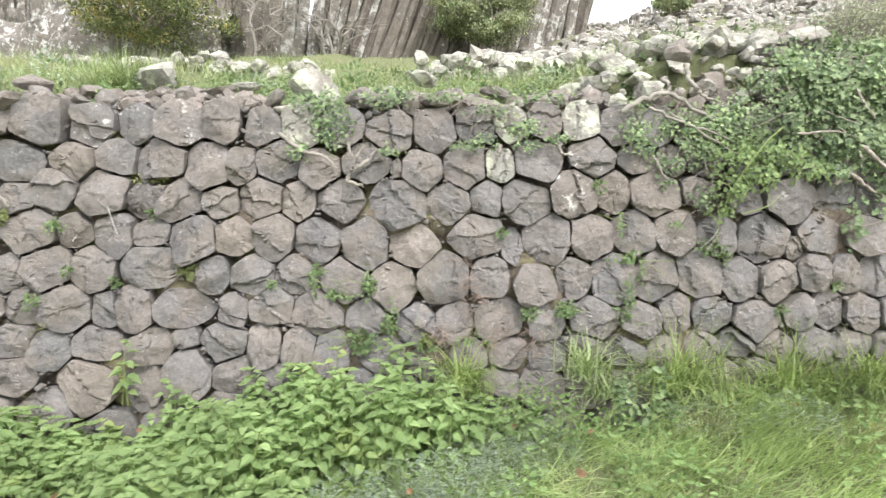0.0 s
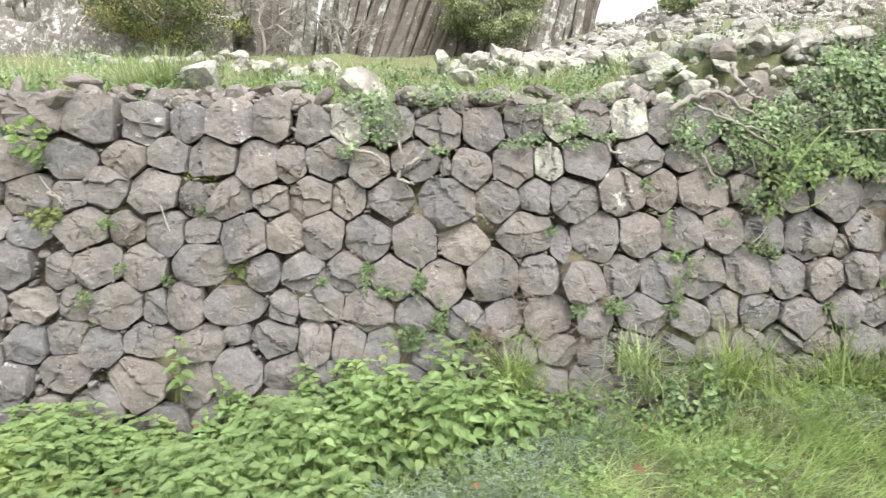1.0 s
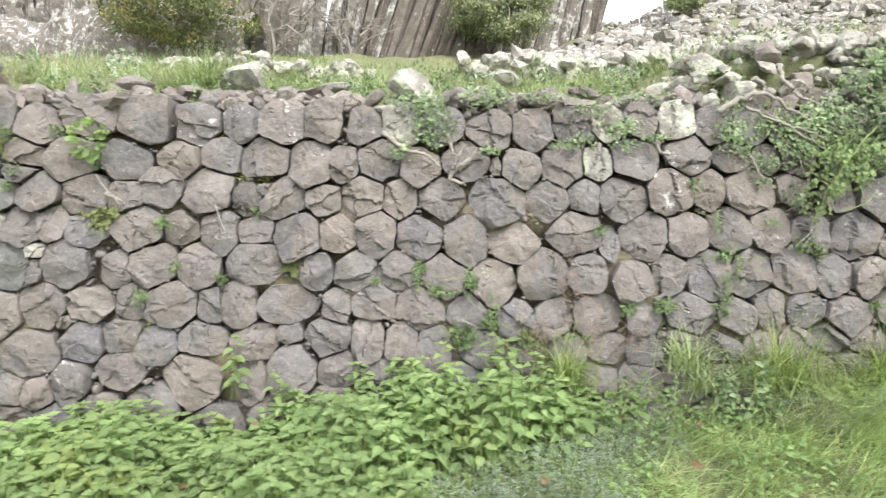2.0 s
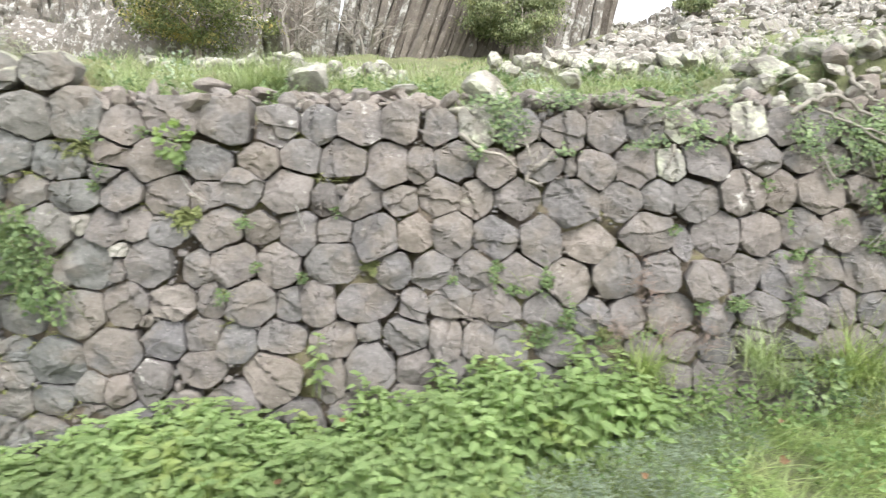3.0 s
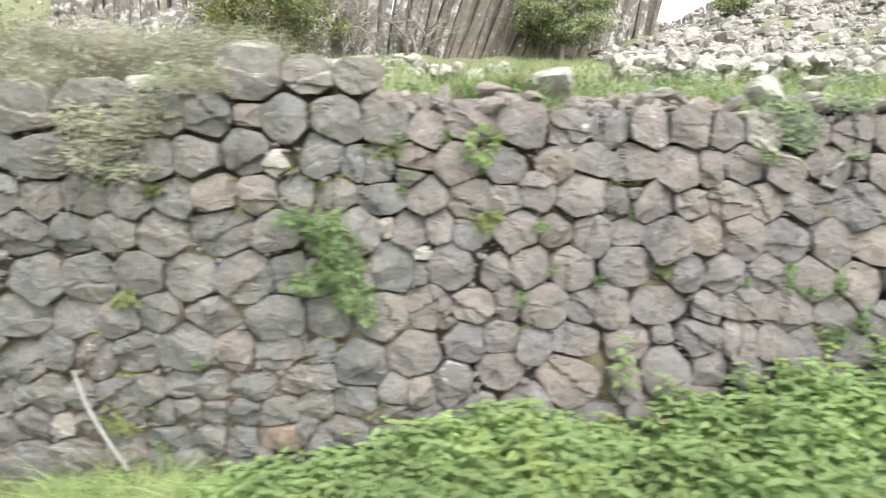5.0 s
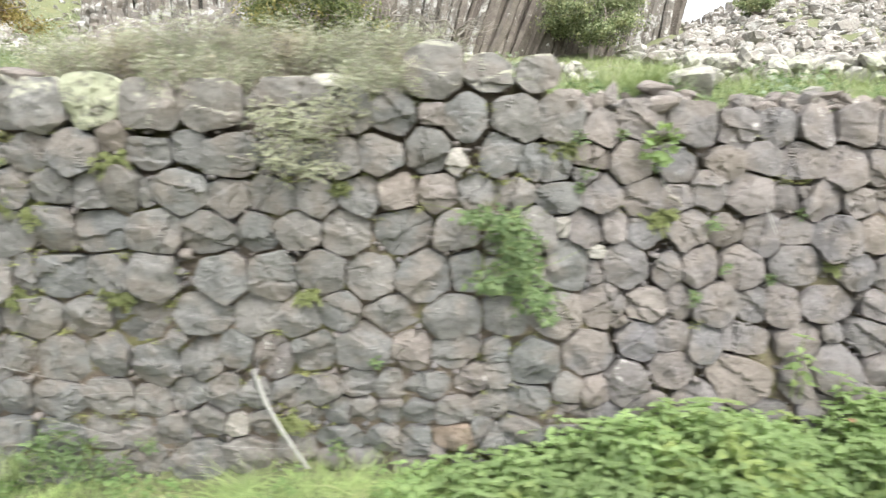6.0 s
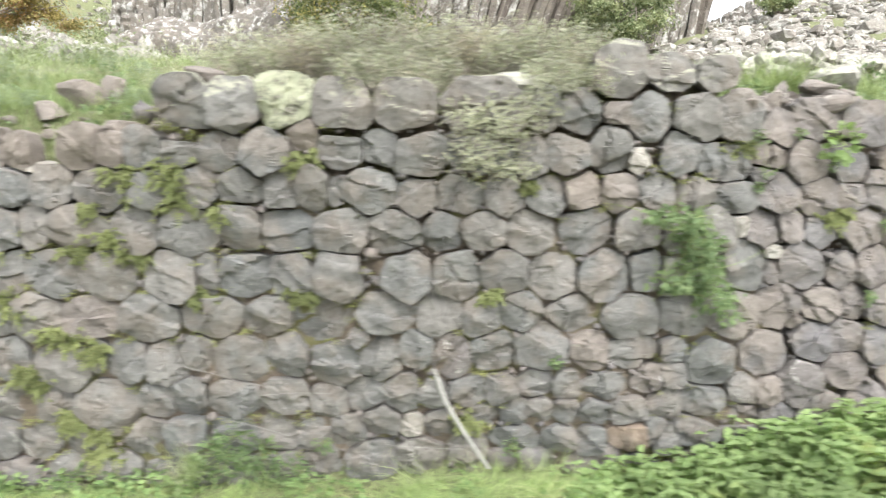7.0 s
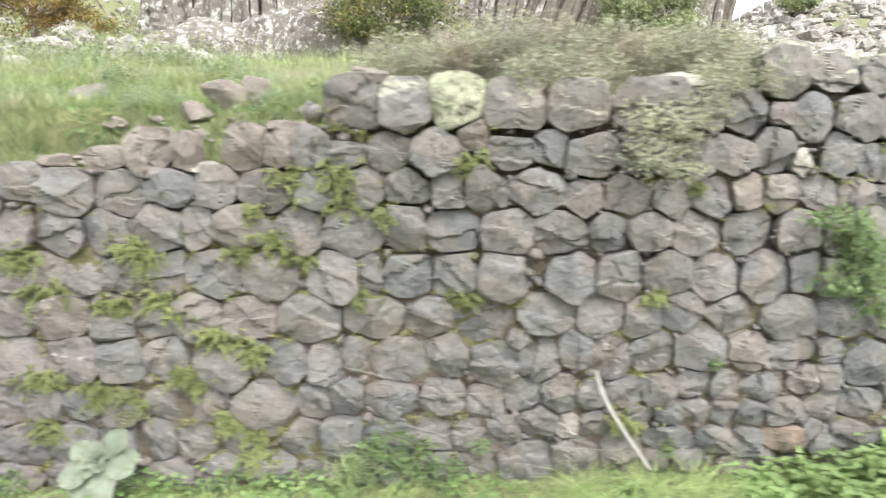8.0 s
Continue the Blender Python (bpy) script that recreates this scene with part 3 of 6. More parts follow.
lay((-7781, -65, 144, 120), (-7505, -64, 131, 107), (-7271, -76, 112, 101), (-7267, -267, 132, 89), (-7049, -38, 115, 107), (-6982, -249, 138, 89), (-6828, -42, 106, 104), (-6668, -202, 126, 82), (-6409, -198, 148, 86), (-6169, -235, 120, 80), (-5917, -237, 133, 89), (-5696, -239, 111, 89), (-5500, -226, 101, 112), (-5275, -200, 120, 105), (-5007, -170, 152, 115), (-4715, -153, 139, 112), (-4463, -117, 114, 83), (-4196, -54, 148, 76), (-3956, -41, 100, 76), (-3775, -49, 94, 79), (-3340, -47, 107, 76), (-2663, -42, 141, 70))
lay((-7836, -270, 142, 89), (-7552, -269, 142, 89), (-6737, -343, 142, 89), (-6424, -347, 143, 90), (-6110, -366, 143, 90))

# the courses go on past both ends
for k in range(9):
    zc = 1.62 - .21 * k
    for j in range(4):
        lay((2640 + 230 * j + 90 * (k % 2), int(1000 * zc), 115, 105))
        if zc < 1.35:
            lay((-8030 - 230 * j - 90 * (k % 2), int(1000 * zc), 115, 105))


def outline(i, n, g):
    """How far stone i reaches in each of n directions: up to its neighbours, its own size, and its own few flat sides."""
    cx, cz, hw, hh = STONES[i]
    th = np.linspace(0, 2 * math.pi, n, endpoint=False)
    c, s = np.cos(th), np.sin(th)
    r = 1.1 / (np.abs(c / hw) ** 5 + np.abs(s / hh) ** 5) ** (1 / 5)
    turn = g.uniform(0, 2 * math.pi)
    sides = g.integers(6, 9)
    for k in range(sides):
        a = turn + 2 * math.pi * (k + g.uniform(-.34, .34)) / sides
        reach = 1 / math.hypot(math.cos(a) / hw, math.sin(a) / hh) * g.uniform(.95, 1.18) * (1.07 if cx < -3.2 else 1)
        q = np.cos(th - a)
        r = np.where(q > .05, np.minimum(r, reach / np.maximum(q, .05)), r)
    for j, (ox, oz, ow, oh) in enumerate(STONES):
        dx, dz = ox - cx, oz - cz
        far = math.hypot(dx, dz)
        if j == i or far > .5 or far < .01:
            continue
        ux, uz = dx / far, dz / far
        mine, theirs = 1 / math.hypot(ux / hw, uz / hh), 1 / math.hypot(ux / ow, uz / oh)
        reach = far * mine / (mine + theirs) - .002 - .015 * ((i * j + i + j) % 6 == 0) * (cx > -3.5 or cz > .9)
        if abs(uz) > .6:
            reach -= .005 * ((i * j) % 3 == 0) + .012 * ((i + j) % 3 == 0) * (-6.1 < cx < -3.2 and cz > 1.3)
        q = c * ux + s * uz
        r = np.where(q > .05, np.minimum(r, reach / np.maximum(q, .05)), r)
    r = .92 * r + .04 * (np.roll(r, 1) + np.roll(r, -1))
    nick = g.normal(size=n)
    nick = .5 * nick + .3 * (np.roll(nick, 1) + np.roll(nick, -1))
    r = r * (1 + .045 * np.minimum(nick, .3))
    return th, r


OUTLINES = [outline(i, 40, np.random.default_rng(500 + i)) for i in range(len(STONES))]


def stone_shape(i):
    """A column end: nearly flat broken face with chipped edges, sides running back into the wall. Relative to its centre."""
    cx, cz, hw, hh = STONES[i]
    g = np.random.default_rng(1000 + i)
    n = 40
    th, r = OUTLINES[i]
    size = min(hw, hh)
    ring = [.15, .3, .45, .58, .7, .8, .885, .945, .98, 1.0, .985, .86]
    set_out = g.normal(0, .011)
    tilt = g.normal(0, .09, 2)
    proud = size * g.uniform(.14, .3)
    chips = []
    for k in range(11):
        a = g.uniform(0, 2 * math.pi)
        wide = k < 6
        chips.append((math.cos(a), math.sin(a), (g.uniform(-.1, .6) if wide else g.uniform(.7, 1.1)) * size, g.uniform(.1, .4) if wide else g.uniform(.4, 1.1)))
    v = [(0.0, 0.0, 1.0)]
    for q in ring:
        wob = 1 + (.02 * g.normal(size=n) if .2 < q < .93 else 0)
        for a, b in zip(th, r * q * wob):
            v.append((b * math.cos(a), b * math.sin(a), q))
    v = np.array(v)
    x, z, q = v[:, 0], v[:, 1], v[:, 2].copy()
    q[0] = 0
    d = proud * (1 - .1 * q ** 2 - .06 * q ** 12) - .006 * (q > .999) - .002 * (q > .97)
    for ca, sa, start, slope in chips:
        d = np.minimum(d, proud - slope * np.maximum(ca * x + sa * z - start, 0))
    d = np.maximum(d, -.3 * proud - .014 * (q > .999))
    seed = float(g.uniform(0, 80))
    pts = np.stack([x, z, np.zeros_like(x)], 1)
    for _ in range(3):
        a, o = g.uniform(0, 2 * math.pi), g.uniform(-.5, .7) * size
        line = math.cos(a) * x + math.sin(a) * z - o + .02 * bumps(pts, 20, seed + a)
        d -= g.uniform(.003, .022) * (line > 0)
    d += .01 * bumps(pts, 8, seed) + .007 * np.abs(bumps(pts, 18, seed)) + .0035 * bumps(pts, 50, seed)
    d += tilt[0] * x + tilt[1] * z + set_out
    last, edge = slice(1 + n * 11, 1 + n * 12), slice(1 + n * 10, 1 + n * 11)
    d[edge] = d[slice(1 + n * 9, 1 + n * 10)] - .05
    d[last] = -.17
    y = wall_y(cx + x, cz + z) - d
    y0 = float(wall_y(cx, cz))
    v = np.stack([x, y - y0, z], 1)
    f = [(0, 1 + (k + 1) % n, 1 + k, 1 + k) for k in range(n)]
    for m in range(len(ring) - 1):
        a = 1 + m * n
        for k in range(n):
            k2 = (k + 1) % n
            f.append((a + k, a + k2, a + n + k2, a + n + k))
    tri = []
    for p in f:
        if p[2] == p[3]:
            tri.append(p[:3])
        else:
            tri += [(p[0], p[1], p[2]), (p[0], p[2], p[3])]
    return v, np.array(tri), y0


def make_wall():
    xs, zs = np.arange(-9.0, 3.7, .05), np.arange(-.5, 2.0, .05)
    gx, gz = np.meshgrid(xs, zs)
    p = np.stack([gx, gz, np.zeros_like(gx)], -1).reshape(-1, 3)
    top = np.interp(p[:, 0], [-7.6, -6.7, -6.2, -6.05, -3.95, -3.8, -3.05, -2.95, -2.7, 2], [1.33, 1.4, 1.48, 1.74, 1.74, 1.95, 1.95, 1.7, 1.68, 1.84])
    zc = np.minimum(p[:, 1], top)
    filled = smooth(-2.6, -3.8, p[:, 0]) * smooth(1.25, .7, p[:, 1])
    y = wall_y(p[:, 0], zc) + .16 - np.maximum(.105 * filled, .115 * smooth(-.2, .35, bumps(p, 2.6, 9)) * smooth(1.6, 1.1, p[:, 1])) + .03 * bumps(p, 6, 3) + np.where(p[:, 1] > top, .12, 0)
    v = np.stack([p[:, 0], y, zc], 1)
    w = len(xs)
    i = (np.arange(len(zs) - 1)[:, None] * w + np.arange(w - 1)).ravel()
    f = np.stack([i, i + 1, i + w + 1, i + w], -1)
    core = new("retaining_wall", mesh_of("wall_core", v, f, SOIL, True))
    tagged(core, "dry stone retaining wall of grey many-sided basalt stones", "wall", kind="structure")
    rest = Batch()
    picked = 0
    for i, (cx, cz, hw, hh) in enumerate(STONES):
        v, f, y0 = stone_shape(i)
        if cz > (FIRST_Z if cx > -3.0 else -.24) and -7.7 < cx < 2.4:
            tone = BASALT if cx > -2.9 else BASALT_COOL
            for px, pz, material in SPECIAL:
                if abs(px - cx) < .06 and abs(pz - cz) < .06:
                    tone = material
            me = mesh_of("stone", v, f, tone, True, 22)
            ob = part("stone", me, core)
            ob.location = (cx, y0, cz)
            picked += 1
        else:
            rest.put(v + (cx, y0, cz), f)
    # small stones and crumbs wedged into the joints, and moss on the damp side
    cs = np.array(STONES)
    reach = np.array([r for _, r in OUTLINES])
    g = np.random.default_rng(55)
    placed, moss = [], Batch()
    for k in range(16000):
        x, z = g.uniform(-7.9, 2.6), g.uniform(-.25, 1.78)
        dx, dz = x - cs[:, 0], z - cs[:, 1]
        far = np.hypot(dx, dz)
        near = np.nonzero(far < .3)[0]
        if len(near) == 0 or (x < -6.15 and z > 1.4):
            continue
        at = (np.arctan2(dz[near], dx[near]) / (2 * math.pi) * 40).astype(int) % 40
        room = float(np.min(far[near] - reach[near, at]))
        if room < .002:
            continue
        if room > .014 and len(placed) < 300 and (x < -2.5 or g.uniform() < .12) and not any(math.hypot(x - p[0], z - p[1]) < p[2] + room for p in placed):
            placed.append((x, z, room))
            v, f = rock_shape((room * 1.3, .05, room * 1.15), 2, 8, .08)
            rest.put(v + (x, float(wall_y(x, z)) + .04, z), f)
            continue
        damp = noise.noise(Vector((x * 1.7, z * 1.7, 4.0))) + .5 * float(smooth(-4.2, -6.0, x)) - .35 * float(smooth(-2.5, -.5, x))
        if damp > .22 and g.uniform() < .8:
            m = 16
            p = np.array([x, float(wall_y(x, z)) + .012, z]) + g.normal(0, 1, (m, 3)) * (.02, .008, .01)
            s = g.uniform(.009, .022, m)
            moss.leaves(p, g.normal(0, .7, (m, 3)) + (0, -.8, .1), g.normal(0, .5, (m, 3)) + (0, -.3, 1), s, s * .5, SMALL_LEAF)
        elif g.uniform() < .55:
            s = g.uniform(.004, .013)
            v, f = SPHERES[1]
            v = v * (s * 1.3, s, s) * (1 + .25 * g.normal(size=(len(v), 1)))
            rest.put(v + (x, float(wall_y(x, z)) + g.uniform(.015, .05), z), f)
    ob = part("joint_moss", moss.mesh("joint_moss", MOSS, True), core, "olive green moss in the damp joints")
    tagged(ob, kind="stuff")
    ob = part("low_course_and_wedge_stones", rest.mesh("wedge_stones", BASALT_JOINED, True), core, "small wedge stones and half-buried footing stones")
    tagged(ob, kind="stuff")
    return core


SPECIAL = [
    (-1.94, 1.67, SPOTTED),
    (1.27, 1.08, SPOTTED),
    (-1.69, 1.67, SPOTTED),
    (-1.46, 1.68, SPOTTED),
    (0.18, 1.67, SPOTTED),
    (0.72, 1.30, SPOTTED),
    (0.83, 1.49, SPOTTED),
    (1.47, 0.65, SPOTTED),
    (-6.50, 0.66, SPOTTED),
    (-4.55, 0.45, SPOTTED),
    (-3.44, 0.29, SPOTTED),
    (-7.48, 0.41, SPOTTED),
    (-7.51, 0.66, SPOTTED),
    (-2.60, 0.26, SPOTTED),
    (-3.55, -0.02, OCHRE),
    (-3.81, 0.47, BROWN),
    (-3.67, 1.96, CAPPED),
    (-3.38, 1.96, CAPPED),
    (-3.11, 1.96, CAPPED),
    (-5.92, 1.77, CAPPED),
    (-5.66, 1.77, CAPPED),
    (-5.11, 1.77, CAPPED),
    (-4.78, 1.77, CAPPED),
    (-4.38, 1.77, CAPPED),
    (-7.24, 1.50, BROWN),
    (-7.02, 1.53, BROWN),
    (-6.83, 1.54, BROWN),
    (-6.48, 1.57, BROWN),
    (-6.32, 1.55, BROWN),
    (-5.39, 1.79, YELLOWED),
    (-5.31, 1.62, BROWN),
    (-3.55, 1.49, PALE),
    (-3.68, 1.74, BROWN),
    (-2.97, 1.13, PALE),
    (-2.77, 0.99, PALE),
    (-2.48, 0.69, BROWN),
    (-3.86, 1.33, BROWN),
    (-3.66, 1.32, BROWN),
    (-4.77, 0.04, PALE),
    (-2.02, 1.47, BROWN),
    (-0.79, 1.67, LICHENED),
    (0.77, 1.69, LICHENED),
    (0.38, 1.67, LICHENED),
    (-1.95, 0.26, BROWN),
    (-1.14, 1.07, BROWN),
    (-0.80, 1.25, BROWN),
    (-0.27, 0.79, BROWN),
    (-0.16, 1.01, BROWN),
    (0.31, 1.44, LICHENED),
]
FIRST_Z = 0.22
retaining_wall = make_wall()

# ---- rocks along the wall's top and on the terrace ----
def rock(at, size, material, label, turn=None, level=3, name="rock", group="", cuts=11):
    v, f = rock_shape(size, level, cuts)
    a = R.uniform(0, 6.28) if turn is None else turn
    ob = new(name, mesh_of(name, v, f, material, True, 20))
    tip = R.normal(0, .12, 2) if turn is None else (0, 0)
    ob.matrix_world = Matrix.Translation(at) @ Euler((float(tip[0]), float(tip[1]), a)).to_matrix().to_4x4()
    return tagged(ob, label, "rock", group)


rock((-1.93, 4.42, float(land(-1.93, 4.41)) + 0.18), (0.172, 0.155, 0.180), LICHENED, "grey rock speckled with white lichen on the terrace edge", 0)
rock((-2.32, 3.75, 1.89), (0.147, 0.133, 0.070), BROWN, "flat brown rock on top of the wall", 0)
rock((-0.75, 3.72, 1.89), (0.164, 0.149, 0.145), LICHENED, "angular rock crusted with pale lichen on top of the wall", 0)
rock((-1.32, 3.82, 1.84), (0.143, 0.129, 0.057), BROWN, "flat reddish rock on top of the wall", 0)
rock((-1.56, 3.79, 1.81), (0.115, 0.104, 0.046), BROWN, "reddish broken stone on top of the wall", 0)
rock((-1.07, 3.78, 1.80), (0.128, 0.116, 0.046), BROWN, "reddish broken stone on top of the wall", 0)
rock((-1.86, 3.73, 1.78), (0.100, 0.091, 0.042), BROWN, "reddish broken stone on top of the wall", 0)
rock((-0.88, 3.67, 1.76), (0.079, 0.072, 0.042), LICHENED, "small pale lichened stone on top of the wall", 0)
rock((-0.50, 3.80, 1.83), (0.115, 0.104, 0.060), BROWN, "grey-brown slab on top of the wall", 0)
rock((-0.11, 4.30, 1.97), (0.104, 0.094, 0.069), LICHENED, "rounded grey stone in terrace grass", 0)
rock((-0.21, 3.77, 1.78), (0.122, 0.110, 0.050), BROWN, "flat brown stone on top of the wall", 0)
rock((0.02, 3.75, 1.76), (0.095, 0.086, 0.042), BROWN, "broken brown stone on top of the wall", 0)
rock((0.20, 3.77, 1.78), (0.122, 0.110, 0.053), BROWN, "flat brown stone on top of the wall", 0)
rock((0.42, 3.72, 1.77), (0.087, 0.079, 0.049), LICHENED, "pale lichened stone on top of the wall", 0)
rock((0.65, 3.82, 1.80), (0.156, 0.141, 0.057), LICHENED, "long pale lichened stone on top of the wall", 0)
rock((0.80, 3.98, 1.88), (0.100, 0.090, 0.049), LICHENED, "pale rounded stone on the terrace edge", 0)
rock((1.06, 3.96, float(land(1.06, 3.96)) + 0.04), (0.141, 0.127, 0.096), LICHENED, "pale lichened rock on top of the wall", 0)
rock((1.28, 4.01, float(land(1.28, 4.03)) + 0.04), (0.121, 0.110, 0.090), LICHENED, "pale lichened rock on top of the wall", 0)
rock((1.39, 3.84, float(land(1.39, 3.87)) + 0.04), (0.110, 0.099, 0.101), BROWN, "grey-brown rock among ivy on top of the wall", 0)
rock((1.57, 3.81, float(land(1.57, 3.83)) + 0.04), (0.116, 0.105, 0.093), BROWN, "grey-brown rock among ivy on top of the wall", 0)
rock((1.51, 4.15, float(land(1.51, 4.16)) + 0.03), (0.132, 0.120, 0.085), LICHENED, "pale lichened rock on the wall top", 0)
rock((1.66, 3.94, float(land(1.66, 3.96)) + 0.04), (0.125, 0.113, 0.110), LICHENED, "large pale rock crusted with greenish lichen", 0)
rock((1.85, 3.87, float(land(1.85, 3.90)) + 0.04), (0.103, 0.093, 0.097), PALE, "whitish rock above the ivy", 0)
rock((2.12, 3.92, float(land(2.12, 3.92)) + 0.05), (0.144, 0.131, 0.130), BROWN, "large brown rock rising from the ivy", 0)
rock((2.37, 3.95, float(land(2.37, 3.95)) + 0.05), (0.153, 0.139, 0.124), BROWN, "brown rock half hidden by ivy", 0)
rock((1.05, 4.28, float(land(1.05, 4.30)) + 0.03), (0.114, 0.103, 0.080), LICHENED, "pale lichened rock piled on the wall top", 0)
rock((1.20, 4.23, float(land(1.20, 4.25)) + 0.04), (0.120, 0.109, 0.087), PALE, "whitish weathered rock piled on the wall top", 0)
rock((1.04, 4.04, float(land(1.04, 4.08)) + 0.02), (0.094, 0.085, 0.061), LICHENED, "pale lichened rock piled on the wall top", 0)
rock((1.34, 4.34, float(land(1.34, 4.36)) + 0.03), (0.116, 0.105, 0.081), LICHENED, "pale lichened rock piled on the wall top", 0)
rock((1.44, 4.17, float(land(1.44, 4.19)) + 0.03), (0.111, 0.101, 0.086), PALE, "whitish weathered rock piled on the wall top", 0)
rock((1.55, 4.01, float(land(1.55, 4.04)) + 0.03), (0.107, 0.097, 0.075), LICHENED, "pale lichened rock piled on the wall top", 0)
rock((1.69, 4.25, float(land(1.69, 4.29)) + 0.03), (0.098, 0.089, 0.071), LICHENED, "pale lichened rock piled on the wall top", 0)
rock((1.90, 4.20, float(land(1.90, 4.24)) + 0.03), (0.104, 0.094, 0.078), LICHENED, "pale lichened rock piled on the wall top", 0)
rock((1.74, 3.90, float(land(1.74, 3.93)) + 0.03), (0.097, 0.088, 0.073), LICHENED, "pale lichened rock piled on the wall top", 0)
rock((2.05, 4.14, float(land(2.05, 4.18)) + 0.03), (0.095, 0.086, 0.077), PALE, "whitish weathered rock piled on the wall top", 0)
rock((2.01, 3.91, float(land(2.01, 3.95)) + 0.03), (0.084, 0.076, 0.073), BROWN, "grey-brown rock piled on the wall top", 0)
rock((0.91, 3.88, float(land(0.91, 3.91)) + 0.02), (0.104, 0.094, 0.051), LICHENED, "pale lichened rock piled on the wall top", 0)
rock((1.13, 3.82, float(land(1.13, 3.85)) + 0.02), (0.096, 0.087, 0.057), LICHENED, "pale lichened rock piled on the wall top", 0)
rock((1.27, 3.76, 1.83), (0.095, 0.086, 0.064), BROWN, "grey-brown rock piled on the wall top", 0)
rock((1.61, 3.71, 1.81), (0.093, 0.084, 0.070), BROWN, "grey-brown rock piled on the wall top", 0)
rock((1.45, 3.71, 1.80), (0.087, 0.079, 0.063), BROWN, "grey-brown rock piled on the wall top", 0)
rock((-2.12, 3.91, 1.87), (0.105, 0.095, 0.048), BROWN, "grey-brown rock piled on the wall top", 0)
rock((-0.32, 3.97, 1.88), (0.086, 0.077, 0.045), LICHENED, "pale lichened rock piled on the wall top", 0)
rock((0.33, 4.03, 1.87), (0.108, 0.098, 0.045), BROWN, "grey-brown rock piled on the wall top", 0)
rock((-1.23, 4.08, 1.92), (0.095, 0.086, 0.046), LICHENED, "pale lichened rock piled on the wall top", 0)
rock((-7.24, 3.3, 1.53), (0.15, 0.13, 0.07), BROWN, "tilted tan-brown slab on the sloping wall end", 0.3)
rock((-6.98, 3.3, 1.57), (0.125, 0.12, 0.105), BROWN, "blocky tan-brown stone on the sloping wall end", 0.2)
rock((-6.33, 3.28, 1.66), (0.17, 0.12, 0.085), BROWN, "long brown stone leaning on the sloping wall end", 0.1)
rock((-7.56, 3.28, 1.48), (0.082, 0.074, 0.049), BROWN, "small dark stone on the sloping wall end", 0)
rock((-6.76, 3.26, 1.45), (0.106, 0.096, 0.046), PALE, "pale flat stone on the sloping wall end", 0)
rock((-7.81, 4.18, float(land(-7.81, 4.19)) + 0.08), (0.136, 0.123, 0.082), BROWN, "dark rock in terrace grass", 0)
rock((-6.78, 3.83, 1.84), (0.163, 0.147, 0.119), BROWN, "brown rock lying in terrace grass", 0)
rock((-6.62, 3.84, 1.87), (0.114, 0.103, 0.120), BROWN, "brown rock lying in terrace grass", 0)
rock((-6.92, 3.67, 1.74), (0.110, 0.100, 0.087), BROWN, "brown rock lying in terrace grass", 0)
rock((-8.02, 3.71, 1.58), (0.119, 0.108, 0.066), BROWN, "dark rock in terrace grass", 0)
rock((-5.86, 3.30, 1.94), (0.110, 0.100, 0.058), BROWN, "dark stone behind the wall top", 0)
rock((-4.19, 3.31, 1.90), (0.182, 0.165, 0.070), LICHENED, "flat slab with a hollow on top of the wall", 0)


def rubble():
    """Small broken stones along the top of the wall, as one spread."""
    b = Batch()
    g = np.random.default_rng(91)
    for k in range(1000):
        x = g.uniform(-3.0, 1.4)
        back = g.uniform(.05, .42)
        y = float(wall_y(x, 1.8)) + back
        if noise.noise(Vector((x * 2.1, y * 3.0, 7.0))) < -.08:
            continue
        s = float(np.clip(g.gamma(2.0, .016), .012, .07))
        v, f = rock_shape((s * g.uniform(.9, 1.9), s, s * g.uniform(.5, 1.1)), 2, 8, .04, int(g.integers(1 << 30)))
        rot = np.array(Euler((g.normal(0, .5), g.normal(0, .5), g.uniform(0, 6.28))).to_matrix())
        z = max(float(land(x, y)), 1.75 + .05 * float(smooth(.0, .15, back))) + s * .35
        b.put(v @ rot.T + (x, y, z), f)
    for k in range(60):
        x = g.uniform(-7.6, -6.0)
        s = g.uniform(.02, .06)
        y = float(wall_y(x, 1.4)) + g.uniform(.02, .5)
        v, f = rock_shape((s * 1.4, s, s * .8), 2, 8, .04, int(g.integers(1 << 30)))
        b.put(v + (x, y, max(float(land(x, y)), 1.4) + s * .3), f)
    ob = new("rubble", b.mesh("rubble", RUBBLE))
    return tagged(ob, "small broken brown stones strewn along the wall top", "rubble", kind="stuff")


rubble()


